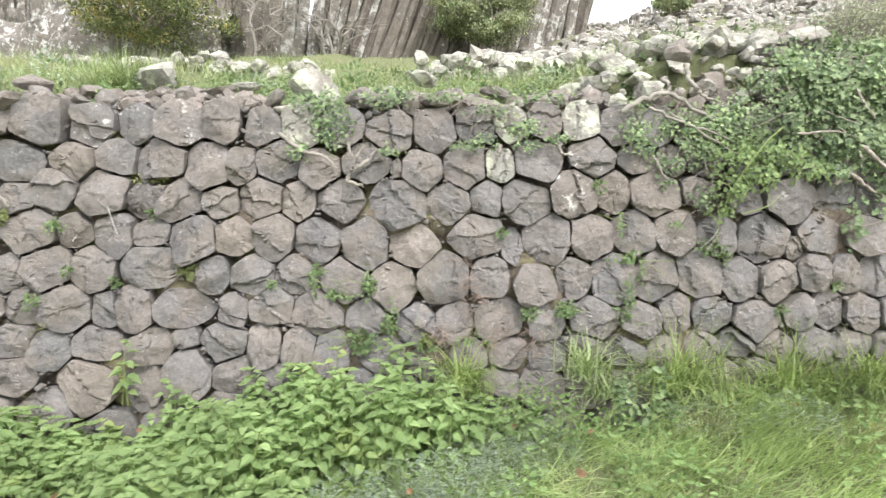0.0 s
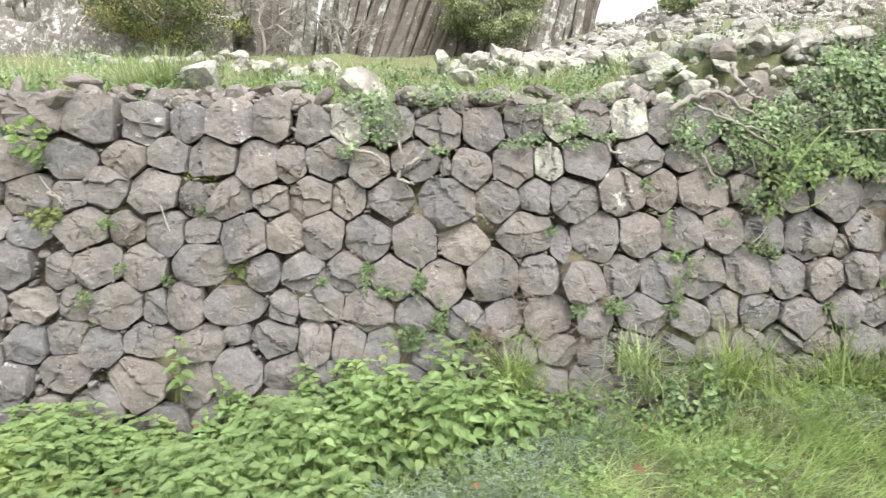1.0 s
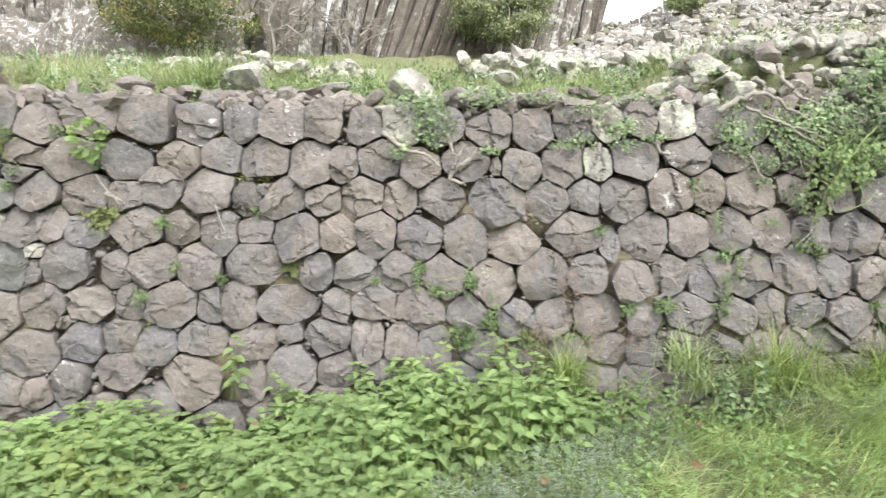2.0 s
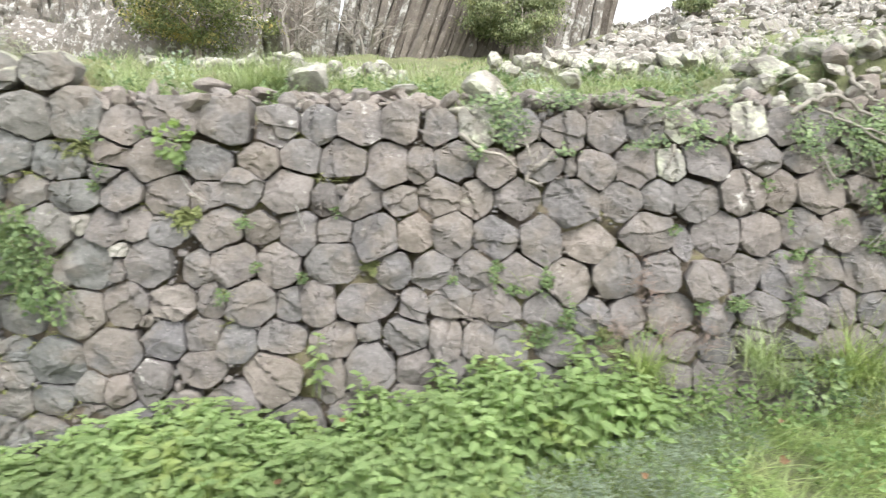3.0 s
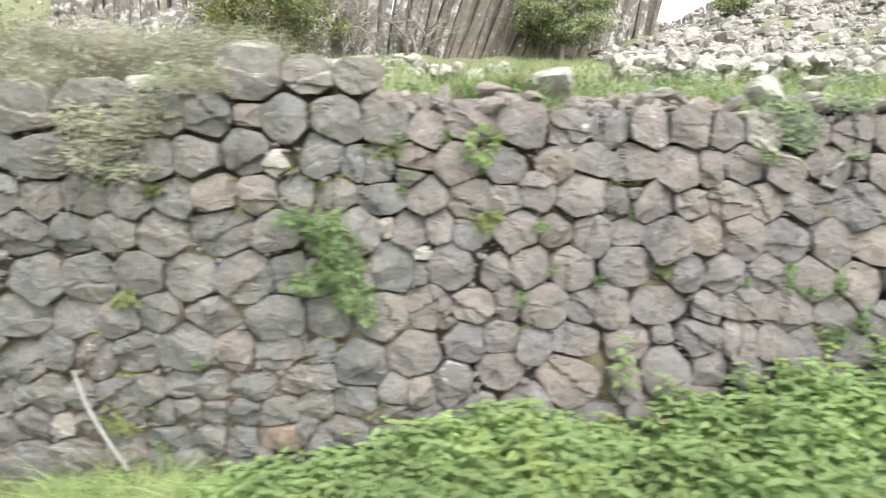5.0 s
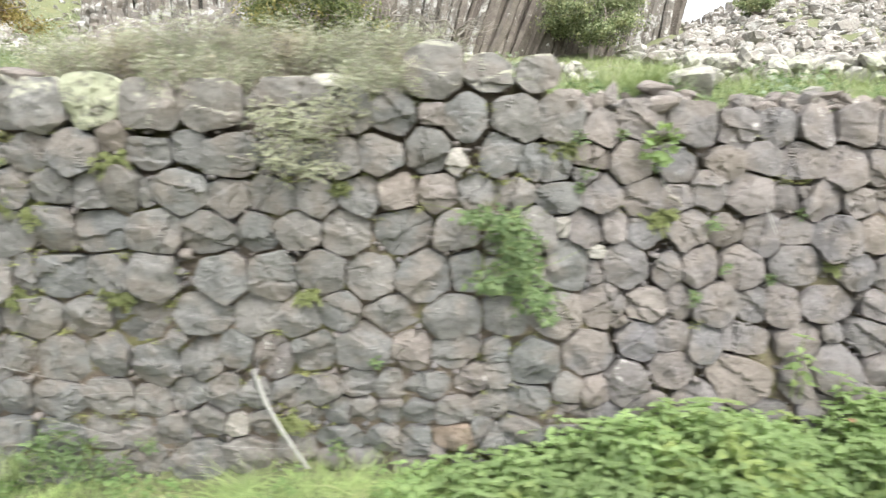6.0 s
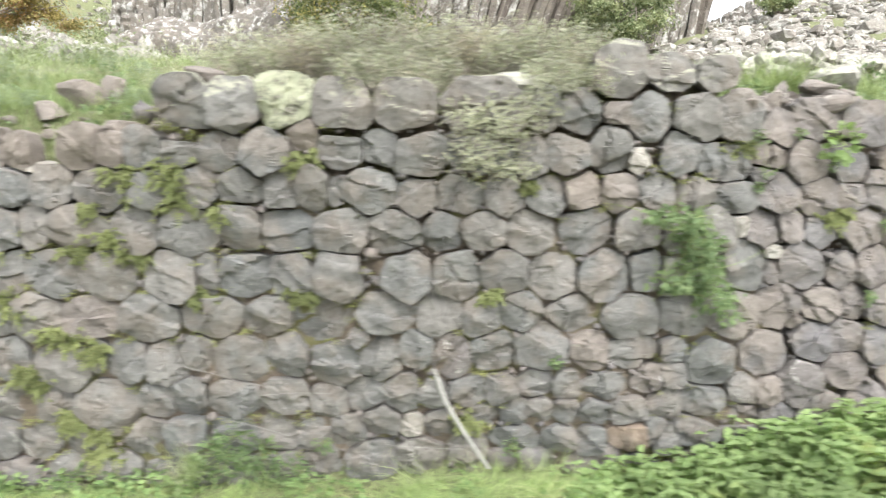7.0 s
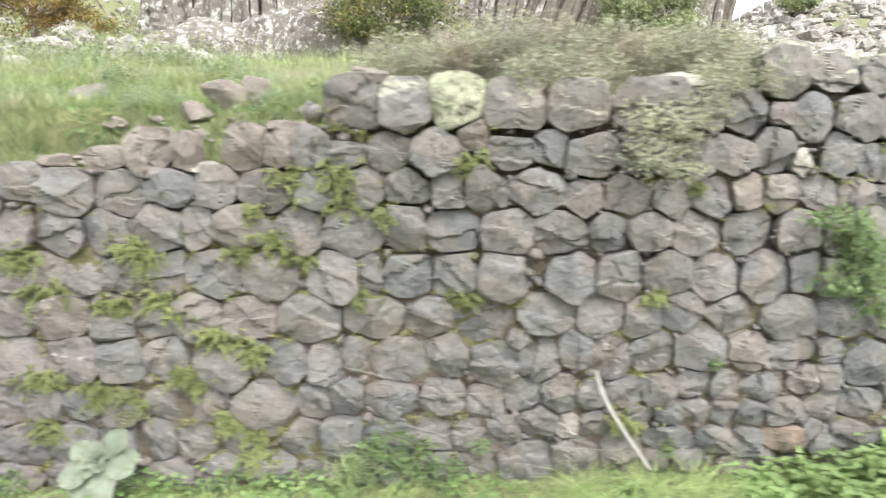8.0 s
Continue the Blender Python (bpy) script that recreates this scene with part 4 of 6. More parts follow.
def stone_bank():
    """Loose lichened stones heaped behind the wall's top where it rises."""
    b = Batch()
    g = np.random.default_rng(92)
    spots = np.zeros((0, 4))
    for k in range(2600):
        x = g.uniform(.85, 3.4)
        edge = float(wall_y(x, 1.7))
        s = float(np.clip(g.gamma(6, .011), .03, .085)) * float(smooth(.3, 1.1, x) * .5 + .5)
        if g.uniform() < .9:
            crest = float(land(x, edge + .5))
            z = g.uniform(1.78, crest)
            y = edge + .17 + .1 * (z - 1.78) / max(crest - 1.78, .05)
        else:
            y = edge + g.uniform(.3, .75)
            z = float(land(x, y)) - s * .1
        if len(spots) and np.any(np.linalg.norm(spots[:, :3] - (x, y, z), axis=1) < (1.0 if x < 1.8 else .62) * (s + spots[:, 3])):
            continue
        spots = np.vstack([spots, (x, y, z, s)])
        v, f = rock_shape((s * g.uniform(.9, 1.4), s, s * g.uniform(.7, 1.05)), 2 if s < .06 else 3, 7, .05, int(g.integers(1 << 30)))
        rot = np.array(Euler((g.normal(0, .4), g.normal(0, .4), g.uniform(0, 6.28))).to_matrix())
        b.put(v @ rot.T + (x, y, z), f)
    ob = new("stone_bank", b.mesh("stone_bank", LICHENED_JOINED))
    return tagged(ob, "heap of pale lichened stones behind the wall top", "stones", kind="stuff")


stone_bank()

# ---- low ruined field wall across the terrace ----
def field_wall(name, start, end, high, label, count, small=1.0):
    root = empty(name, (start[0], start[1], float(land(*start))))
    tagged(root, label, "wall", kind="structure")
    s, e = np.array(start), np.array(end)
    for k in range(count):
        u = R.uniform(0, 1)
        row = int(R.integers(0, 3))
        p = s + (e - s) * u + R.normal(0, .12, 2)
        size = R.uniform(.1, .19) * small
        v, f = rock_shape((size * R.uniform(.9, 1.35), size, size * R.uniform(.7, 1.0)), 2, 10)
        ob = part("stone", mesh_of("field_stone", v, f, LICHENED if R.uniform() < .8 else PALE), root)
        z = float(land(*p)) + size * .3 + row * high * .33 * R.uniform(.7, 1.1)
        ob.location = (p[0] - start[0], p[1] - start[1], z - root.location.z)
        ob.rotation_euler = (R.normal(0, .3), R.normal(0, .3), R.uniform(0, 6.28))
    return root


field_wall("field_wall", (-.2, 8.95), (5.8, 7.9), .36, "tumbled field wall of pale lichened boulders", 210)
field_wall("field_wall", (-5.3, 9.3), (-3.5, 9.0), .12, "few pale stones of a broken row sunk in grass", 34, .6)
field_wall("field_wall", (-3.4, 8.95), (-1.6, 8.8), .24, "low broken row of pale lichened stones on grass", 62, .7)

# ---- columnar crag ----
def column(base, top, r, sides, g, rough=.03):
    """A leaning many-sided basalt column with a broken top."""
    a0 = g.uniform(0, 6.28)
    rad = r * g.uniform(.85, 1.15, sides)
    b, t = np.array(base), np.array(top)
    v, f = [], []
    steps = 9
    for i in range(steps):
        u = i / (steps - 1)
        c = b + (t - b) * u + np.array([g.normal(0, rough), g.normal(0, rough), 0])
        for k in range(sides):
            a = a0 + 6.283 * k / sides
            v.append(c + np.array([math.cos(a) * rad[k], math.sin(a) * rad[k], g.normal(0, .1) if i == steps - 1 else 0]) * (1 if u < .99 else .8))
    for i in range(steps - 1):
        for k in range(sides):
            p, q = i * sides + k, i * sides + (k + 1) % sides
            f += [(p, q, q + sides), (p, q + sides, p + sides)]
    m = len(v)
    v.append(t)
    for k in range(sides):
        f.append(((steps - 1) * sides + k, (steps - 1) * sides + (k + 1) % sides, m))
    return np.array(v), np.array(f)


def crag(name, x0, x1, line, heights, leans, label, r=.26, seed=5, pale=(), rows=3):
    """Close-set columns in a few rows along a line of ground; in the pale stretches lichen hides the rock."""
    g = np.random.default_rng(seed)
    y0 = float(np.interp(x0, *line))
    root = empty(name, (x0, y0, float(land(x0, y0))))
    tagged(root, label, "cliff")
    x = x0
    while x < x1:
        for row in range(rows):
            y = float(np.interp(x, *line)) + row * r * 1.5 + g.uniform(-.5, .5) * r + .35 * noise.noise(Vector((x * .8, row, seed)))
            h = float(np.interp(x, *heights)) * g.uniform(.9, 1.08) + row * .5 - (h_step(g) if row == 0 else 0)
            zb = float(land(x, y)) - .3
            lean = float(np.interp(x, *leans)) + g.normal(0, .025)
            v, f = column((x + g.normal(0, .05), y, zb), (x + lean * h, y + .1 * h, zb + h), r * g.uniform(.7, 1.2), int(g.integers(5, 7)), g, .022)
            white = any(p < x + .25 * g.normal() < q for p, q in pale)
            part("basalt_column", mesh_of("basalt_column", v - np.array(root.location), f, CRAG_PALE if white else CRAG), root)
        x += r * 1.45
    return root


def h_step(g):
    """How much of a column has broken off."""
    return g.uniform(1.5, 5.0) if g.uniform() < .16 else 0.0


crag("columnar_crag", -15.0, 5.4, ([-15, -6, -2, 1, 3, 5.4], [20.5, 21.6, 22.4, 23.6, 24.4, 25.6]), ([-15, -13.2, -12, -11, -6, 0, 3.8, 4.6, 5.4], [.7, 1.2, 2.6, 7, 8, 8, 6.5, 3.6, 1.9]),
     ([-11, -7, -5, -3, 2, 5], [.0, .05, .1, .36, .3, .14]), "brown columnar basalt cliff with leaning columns and white lichen", .18, pale=((-15.3, -8.3), (-5.2, -3.1), (2.6, 5.4)))
crag("far_crag", 8.2, 18, ([8, 18], [33, 33.3]), ([6, 8.4, 9.5, 12, 16], [.1, .2, .5, 1.3, 2.4]), ([8, 18], [.05, .1]), "far jagged rim of broken grey crag", .3, 8, ((8, 12),), 2)


def big_boulder(at, size, label, material, seed):
    v, f = rock_shape(size, 5, 12, .07, seed)
    v = v + (.06 * bumps(v, 1.3, seed) + .05 * np.abs(bumps(v * (1, 1, .4), 3.1, seed)) + .03 * bumps(v, 7, seed))[:, None] * v
    ob = new("boulder", mesh_of("boulder", v, f, material, True, 24))
    ob.location = at
    return tagged(ob, label, "boulder")


def outcrop(x, y, deep, heights, label):
    """A long whale-backed rock: a rounded back over a profile of heights, fissured and knobbly."""
    n, m = 120, 44
    us, vs = np.linspace(x[0], x[1], n), np.linspace(0, math.pi, m)
    gx, gv = np.meshgrid(us, vs)
    flat = np.stack([gx * .9, gv * 1.2, 0 * gx], -1).reshape(-1, 3)
    wob = (1 + .16 * bumps(flat, 1.3, 3.0) + .09 * np.abs(bumps(flat, 3.4, 5.0)) + .05 * bumps(flat, 9.0, 1.0)).reshape(gx.shape)
    high = np.interp(gx, *heights)
    gy = y - np.cos(gv) * deep * (.35 + .65 * np.minimum(high / 2.0, 1)) * wob
    gz = land(gx, np.full_like(gx, y)) - .35 + np.sin(gv) ** .62 * (high + .35) * wob
    v = np.stack([gx, gy, gz], -1).reshape(-1, 3)
    i = (np.arange(m - 1)[:, None] * n + np.arange(n - 1)).ravel()
    ob = new("outcrop", mesh_of("outcrop", v, np.stack([i, i + 1, i + n + 1, i + n], -1), BOULDER, True, 30))
    return tagged(ob, label, "rock")


outcrop((-13.5, -5.5), 17.4, 1.5, ([-13.5, -13.1, -12.2, -11, -9.8, -8.4, -5.5], [.0, .3, .65, .95, 1.3, 1.75, 1.1]), "huge whale-backed brown outcrop crusted with white lichen")
big_boulder((.7, 10.2, float(land(.7, 10.2)) + .12), (.6, .3, .3), "grey boulder lying in terrace grass", LICHENED, 22)


def scree(name, spots, label):
    """Loose stones strewn over the hillside, as one field."""
    b = Batch()
    for x, y, s in spots:
        v, f = rock_shape((s * R.uniform(.8, 1.5), s, s * R.uniform(.6, 1.1)), 2 if s > .22 else 1, 9, .06)
        a = R.uniform(0, 6.28)
        rot = np.array([[math.cos(a), -math.sin(a), 0], [math.sin(a), math.cos(a), 0], [0, 0, 1]])
        b.put(v @ rot.T + (x, y, float(land(x, y)) + s * .25), f)
    ob = new(name, b.mesh(name, CRAG_WHITE))
    return tagged(ob, label, "rocks", kind="stuff")


spots = []
for _ in range(5000):
    x, y = R.uniform(2.5, 22), R.uniform(11.5, 33)
    if x < 5.8 and y > 24.0:
        continue
    spots.append((x, y, float(R.gamma(2.2, .036) + .04) * (1 + (y - 12) * .03) * (.6 if x < 9.5 and y > 26 else 1) * (.6 if y < 17 else 1)))
scree("scree", spots, "pale lichened blocks strewn over the hillside")
spots = []
for _ in range(620):
    x, y = R.uniform(-26, -9.5), R.uniform(8, 31)
    spots.append((x, y, float(R.gamma(2.0, .055) + .06)))
for _ in range(60):
    spots.append((R.uniform(-12.0, -6.5), R.uniform(13.0, 14.2), float(R.uniform(.06, .2))))
scree("scree", spots, "scattered pale stones in hillside grass")

# ---- grass ----
def blades(b, x, y, z, height, width, spread, g, flow=(0, 0), arcs=(0, 1, 2)):
    """Puts arching blades at the given places."""
    n = len(x)
    a = g.uniform(0, 6.283, n)
    lean = np.abs(g.normal(0, spread, n))
    along = np.stack([np.cos(a) * lean + flow[0], np.sin(a) * lean + flow[1], np.ones(n)], 1)
    up = np.stack([-np.cos(a), -np.sin(a), lean + .2], 1)
    which = g.integers(0, len(arcs), n)
    at = np.stack([x, y, z], 1)
    for k, arc in enumerate(arcs):
        m = which == k
        if m.any():
            b.leaves(at[m], along[m], up[m], height[m] if np.ndim(height) else height, width[m] if np.ndim(width) else width, ARCS[arc])


def height_field(x, y):
    return land(x, y) - .02


def make_verge_grass():
    """Long lodged grass: neighbouring blades lie the same way, in sweeps, over a shorter undergrowth."""
    g = np.random.default_rng(21)
    b = Batch()
    n = 118000
    x, y = g.uniform(-7.9, 2.9, n) + g.normal(0, .35, n), 1.75 + 1.6 * g.uniform(0, 1, n) ** .85
    y = y - np.where(y < 2.1, np.abs(g.normal(0, .45, n)), 0)
    p = np.stack([x, y, np.zeros(n)], 1)
    patch = bumps(p, 1.3, 5.0)
    tuft = bumps(p, 5.0, 12.0)
    edge = wall_y(x, .1)
    bare = (x > .25) & (x < 1.05) & (y > edge - .3 + .25 * patch)
    keep = (y < edge - .03) & ((x > -.9) | (x < -3.3) | (g.uniform(0, 1, n) < .25)) & (tuft + .55 * g.uniform(-1, 1, n) > -.42) & ~(bare & (g.uniform(0, 1, n) < .35))
    x, y, patch, tuft = x[keep], y[keep], patch[keep], tuft[keep]
    h = np.clip(g.gamma(5, .03, len(x)) * (1 + .6 * patch + .5 * tuft), .05, .45)
    h = h * np.interp(x, [-7, -5.3, -4.7, -3.8, -2, 0, 1.0, 2.5], [.8, .85, 1.25, 1.25, .8, .95, 1.3, 1.45]) * np.interp(wall_y(x, .1) - y, [0, .3, .6], [.75, .85, 1])
    turn = -.75 + 2.2 * bumps(np.stack([x, y, 0 * x], 1), .75, 30.0) + 1.2 * bumps(np.stack([x, y, 0 * x], 1), 2.4, 7.0)
    which = np.clip(((turn + 2.6) / 5.2 * 9).astype(int), 0, 8)
    for k in range(9):
        m = which == k
        a = -2.6 + 5.2 * (k + .5) / 9
        if m.any():
            blades(b, x[m], y[m], height_field(x[m], y[m]), h[m], g.uniform(.002, .006, int(m.sum())), .55, g, (.8 * math.cos(a), .8 * math.sin(a)), (1, 2, 3))
    n = 14000
    x, y = g.uniform(-12, 7, n), g.uniform(-2.5, 1.8, n)
    blades(b, x, y, height_field(x, y), g.uniform(.04, .12, n), g.uniform(.004, .009, n), .7, g)
    ob = new("verge_grass", b.mesh("verge_grass", GRASS))
    return tagged(ob, "long fresh green grass with straw patches on the verge", "grass", kind="stuff")


def make_terrace_grass():
    g = np.random.default_rng(22)
    b = Batch()
    n = 52000
    y = 3.45 + 8.5 * g.uniform(0, 1, n) ** 1.8
    x = g.uniform(-1, 1, n) * (3.6 + .62 * y) - 2.6
    patch = bumps(np.stack([x, y, 0 * x], 1), .8, 3.0)
    clump = bumps(np.stack([x, y, 0 * x], 1), 2.6, 11.0)
    keep = (y > wall_y(x, 1.7) + .22) & (patch > -.45) & (clump + .4 * g.uniform(-1, 1, n) > -.22)
    x, y, patch, clump = x[keep], y[keep], patch[keep], clump[keep]
    h = np.clip(g.gamma(4, .033, len(x)) * (1 + .7 * patch + .8 * clump) * (1 + .03 * y), .03, .42)
    blades(b, x, y, height_field(x, y), h, g.uniform(.003, .006, len(x)) * (1 + .12 * (y - 3)), .5, g)
    n = 26000
    x, y = g.uniform(-18, 12, n), g.uniform(8, 22, n)
    keep = (bumps(np.stack([x, y, 0 * x], 1), .5, 8.0) > -.3) & ((x < 3) | (y < 14))
    x, y = x[keep], y[keep]
    blades(b, x, y, height_field(x, y), g.uniform(.08, .26, len(x)), g.uniform(.008, .02, len(x)), .5, g)
    n = 21000
    x, y = g.uniform(-9.0, -5.7, n), g.uniform(3.2, 5.2, n)
    keep = (y > wall_y(x, 1.4) + .12) & (bumps(np.stack([x, y, 0 * x], 1), 1.4, 2.0) > -.55)
    x, y = x[keep], y[keep]
    blades(b, x, y, height_field(x, y), g.uniform(.07, .2, len(x)), g.uniform(.003, .007, len(x)), .6, g)
    ob = new("terrace_grass", b.mesh("terrace_grass", GRASS_DRY))
    return tagged(ob, "short pale green and straw grass on the terrace and slope", "grass", kind="stuff")


def grass_tuft(at, high, count, label, material=None, spread=.75, wide=.006):
    g = np.random.default_rng(int(R.integers(1 << 30)))
    b = Batch()
    a, r = g.uniform(0, 6.28, count), np.abs(g.normal(0, .05, count)) * high / .3
    blades(b, r * np.cos(a) * 1.4, r * np.sin(a) - .03, np.zeros(count), high * g.uniform(.5, 1.2, count), g.uniform(.6, 1.3, count) * wide, spread, g, arcs=(0, 1, 2, 3))
    ob = new("grass_tuft", b.mesh("grass_tuft", material or GRASS_TUFT))
    ob.location = at
    return tagged(ob, label, "grass")


def make_verge_weeds():
    """Small broad-leaved weeds mixed through the grass."""
    g = np.random.default_rng(23)
    b = Batch()
    n = 17000
    x, y = g.uniform(-7.9, 2.9, n), g.uniform(1.8, 3.3, n)
    patch = bumps(np.stack([x, y, 0 * x], 1), 2.2, 15.0)
    keep = (patch > .02) & (y < wall_y(x, .1) - .03)
    x, y = x[keep], y[keep]
    n = len(x)
    z = land(x, y) + g.uniform(.03, .15, n)
    s = g.uniform(.018, .045, n)
    b.leaves(np.stack([x, y, z], 1), g.normal(0, 1, (n, 3)) * (1, 1, .3), g.normal(0, .35, (n, 3)) + (0, -.3, 1), s, s * .75, OVAL_LEAF)
    ob = new("verge_weeds", b.mesh("verge_weeds", HERB))
    return tagged(ob, "small round-leaved weeds scattered through the verge grass", "weeds", kind="stuff")


make_verge_grass()
make_verge_weeds()
make_terrace_grass()
for tx, tz, high, n, dry in ((.1, .32, .34, 170, 0), (.17, .24, .24, 90, 0), (.76, .36, .4, 150, 1), (.86, .24, .34, 130, 1), (1.24, .3, .5, 260, 0), (1.38, .2, .44, 200, 0), (1.62, .2, .3, 90, 0), (1.83, .3, .42, 190, 0), (2.02, .26, .36, 130, 0), (2.22, .3, .44, 200, 0), (2.4, .26, .4, 150, 0)):
    grass_tuft((tx, 3.2, tz), high, n, "arching bleached and green grass tuft against the wall" if dry else "tall arching fresh green grass tuft against the wall", GRASS_DRY if dry else GRASS_TUFT, .85, .0065)
grass_tuft((-5.97, 3.06, -.22), .32, 110, "withered straw-coloured grass tuft at the wall foot", GRASS_DRY, .6)
for tx, ty, high, n in ((-2.2, 4.55, .52, 620), (-2.45, 4.7, .4, 420), (-1.95, 4.6, .42, 420), (-1.7, 4.7, .22, 200), (-3.3, 4.2, .22, 260), (-2.9, 4.0, .2, 220), (-.6, 5.2, .2, 200), (.6, 5.0, .2, 200), (-6.5, 4.4, .2, 220), (-7.3, 4.1, .2, 200), (-5.9, 5.0, .2, 200)):
    grass_tuft((tx, ty, float(land(tx, ty)) - .02), high, n, "tall pale green grass tuft on the terrace", GRASS_DRY, .5)


g = np.random.default_rng(204)
for k in range(30):
    tx = -3.1 + 5.0 * (k + float(g.uniform(-.4, .4))) / 29
    ty = float(g.uniform(4.2, 6.2))
    grass_tuft((tx, ty, float(land(tx, ty)) - .02), float(g.uniform(.2, .34)), 130, "wispy pale green grass tuft on the terrace", GRASS_DRY, .55, .005)


# ---- nettles ----
def nettle(b, stems, at, high, g, leaf=.07):
    """One nettle: a stem with crossed pairs of drooping toothed leaves, smaller towards the tip."""
    lean = g.normal(0, .12, 2)
    pts = [np.array(at) + np.array([lean[0] * u * high, lean[1] * u * high, u * high]) for u in (0, .5, 1)]
    stems.put(*tube(pts, [.004, .0035, .002], 4))
    n = max(3, int(high / .055))
    places, along, up, size = [], [], [], []
    turn = g.uniform(0, 6.28)
    for i in range(n):
        u = .2 + .8 * (i + 1) / n
        c = pts[0] + (pts[2] - pts[0]) * u
        turn += 1.57 + g.normal(0, .2)
        s = leaf * (1.1 - .28 * max(0, u - .8) / .2) * g.uniform(.75, 1.2)
        for k in (0, math.pi):
            d = np.array([math.cos(turn + k), math.sin(turn + k), g.uniform(-.38, .08) + 1.4 * max(0, u - .85)])
            places.append(c + d * .016)
            along.append(d)
            up.append((.4 * d[0] + g.normal(0, .16), .4 * d[1] + g.normal(0, .16) - .35, 1))
            size.append(s)
    for k in range(4):
        d = np.array([math.cos(turn + .8 + 1.57 * k), math.sin(turn + .8 + 1.57 * k), .75])
        places.append(pts[2])
        along.append(d)
        up.append((-.6 * d[0], -.6 * d[1] - .1, 1))
        size.append(leaf * .5)
    size = np.array(size)
    b.leaves(places, along, up, size * 1.0, size * .6, NETTLE_LEAF)


def nettle_cover(x, y):
    """How thick the nettles stand."""
    top = np.interp(x, [-3.95, -3.5, -3.0, -2.4, -1.6, -.9, -.2, .15, .5], [0, .5, .85, 1, 1, 1, 1, .75, 0])
    return top * smooth(1.9, 2.25, y + .25 * np.sin(3 * x)) * (1 - 1.0 * smooth(-.95, -.6, x) * smooth(2.95, 2.65, y - .25 * (x + .4)))


def make_nettles():
    g = np.random.default_rng(31)
    leaves, stems = Batch(), Batch()
    for _ in range(3700):
        x, y = g.uniform(-4.3, .5), g.uniform(1.9, 3.2)
        if y > wall_y(x, .1) - .05 or g.uniform() > nettle_cover(x, y):
            continue
        z = float(land(x, y))
        high = float(np.interp(x, [-4, -3.4, -2.8, -2.2, -1.95, -1.72, -1.4, -1, -.7, -.2, .3], [.15, .19, .27, .36, .3, .2, .27, .38, .42, .4, .24])) * g.uniform(.6, 1.2) * float(np.interp(y, [1.9, 2.6, 3.2], [.75, 1, 1.05]))
        high *= 1 + .45 * noise.noise(Vector((x * 3.2, y * 3.2, 2.0)))
        nettle(leaves, stems, (x, y, z), high, g)
    root = empty("nettle_bed", (-1.8, 2.6, -.3))
    tagged(root, "dense bed of bright green stinging nettles before the wall", "nettles", kind="stuff")
    for name, bt, material in (("foliage", leaves, NETTLE), ("stalk_tangle", stems, STEM)):
        ob = part(name, bt.mesh(name, material), root)
        ob.matrix_parent_inverse = Matrix.Translation((1.8, -2.6, .3))


make_nettles()


def lone_nettle(at, high, label="tall bright green nettle shoot growing against the wall", leaf=.07):
    g = np.random.default_rng(int(R.integers(1 << 30)))
    leaves, stems = Batch(), Batch()
    nettle(leaves, stems, (0, 0, 0), high, g, leaf)
    nettle(leaves, stems, (.04, -.02, 0), high * .7, g, leaf)
    root = empty("nettle", at)
    tagged(root, label, "plant", "nettles by the wall")
    tagged(part("foliage", leaves.mesh("foliage", NETTLE), root), kind="stuff")
    part("stem", stems.mesh("stem", STEM), root)


# ---- plants rooted in the wall's joints ----
def herb(at, radius, material, label, leaf=.03, count=26, shape=ROUND_LEAF, name="wall_herb", droop=.3):
    """A cushion of leaves on short stalks, growing out of a joint."""
    g = np.random.default_rng(int(R.integers(1 << 30)))
    leaves, stalks = Batch(), Batch()
    d = g.normal(size=(count, 3)) * (1, .55, 1)
    d[:, 1] = -np.abs(d[:, 1]) - .15
    d /= np.linalg.norm(d, axis=1, keepdims=True)
    tips = d * (radius * g.uniform(.25, 1, count) ** .6)[:, None] * (1, .7, 1)
    tips[:, 2] -= droop * radius * g.uniform(0, 1, count)
    along = d + g.normal(0, .5, (count, 3)) + (0, -.2, -.25)
    up = g.normal(0, .35, (count, 3)) + (0, -.8, .75)
    s = leaf * g.uniform(.6, 1.3, count)
    leaves.leaves(tips, along, up, s, s * (.9 if shape is ROUND_LEAF else .6), shape)
    for k in range(min(count, 10)):
        stalks.put(*tube([(0, .03, 0), tips[k] * .6 + (0, 0, .15 * radius), tips[k]], [.0022, .0018, .0012], 4))
    root = empty(name, at)
    tagged(root, label, "plant")
    tagged(part("foliage", leaves.mesh("foliage", material), root), kind="stuff")
    tagged(part("stalk_tangle", stalks.mesh("stalk_tangle", STEM), root), kind="stuff")
    return root


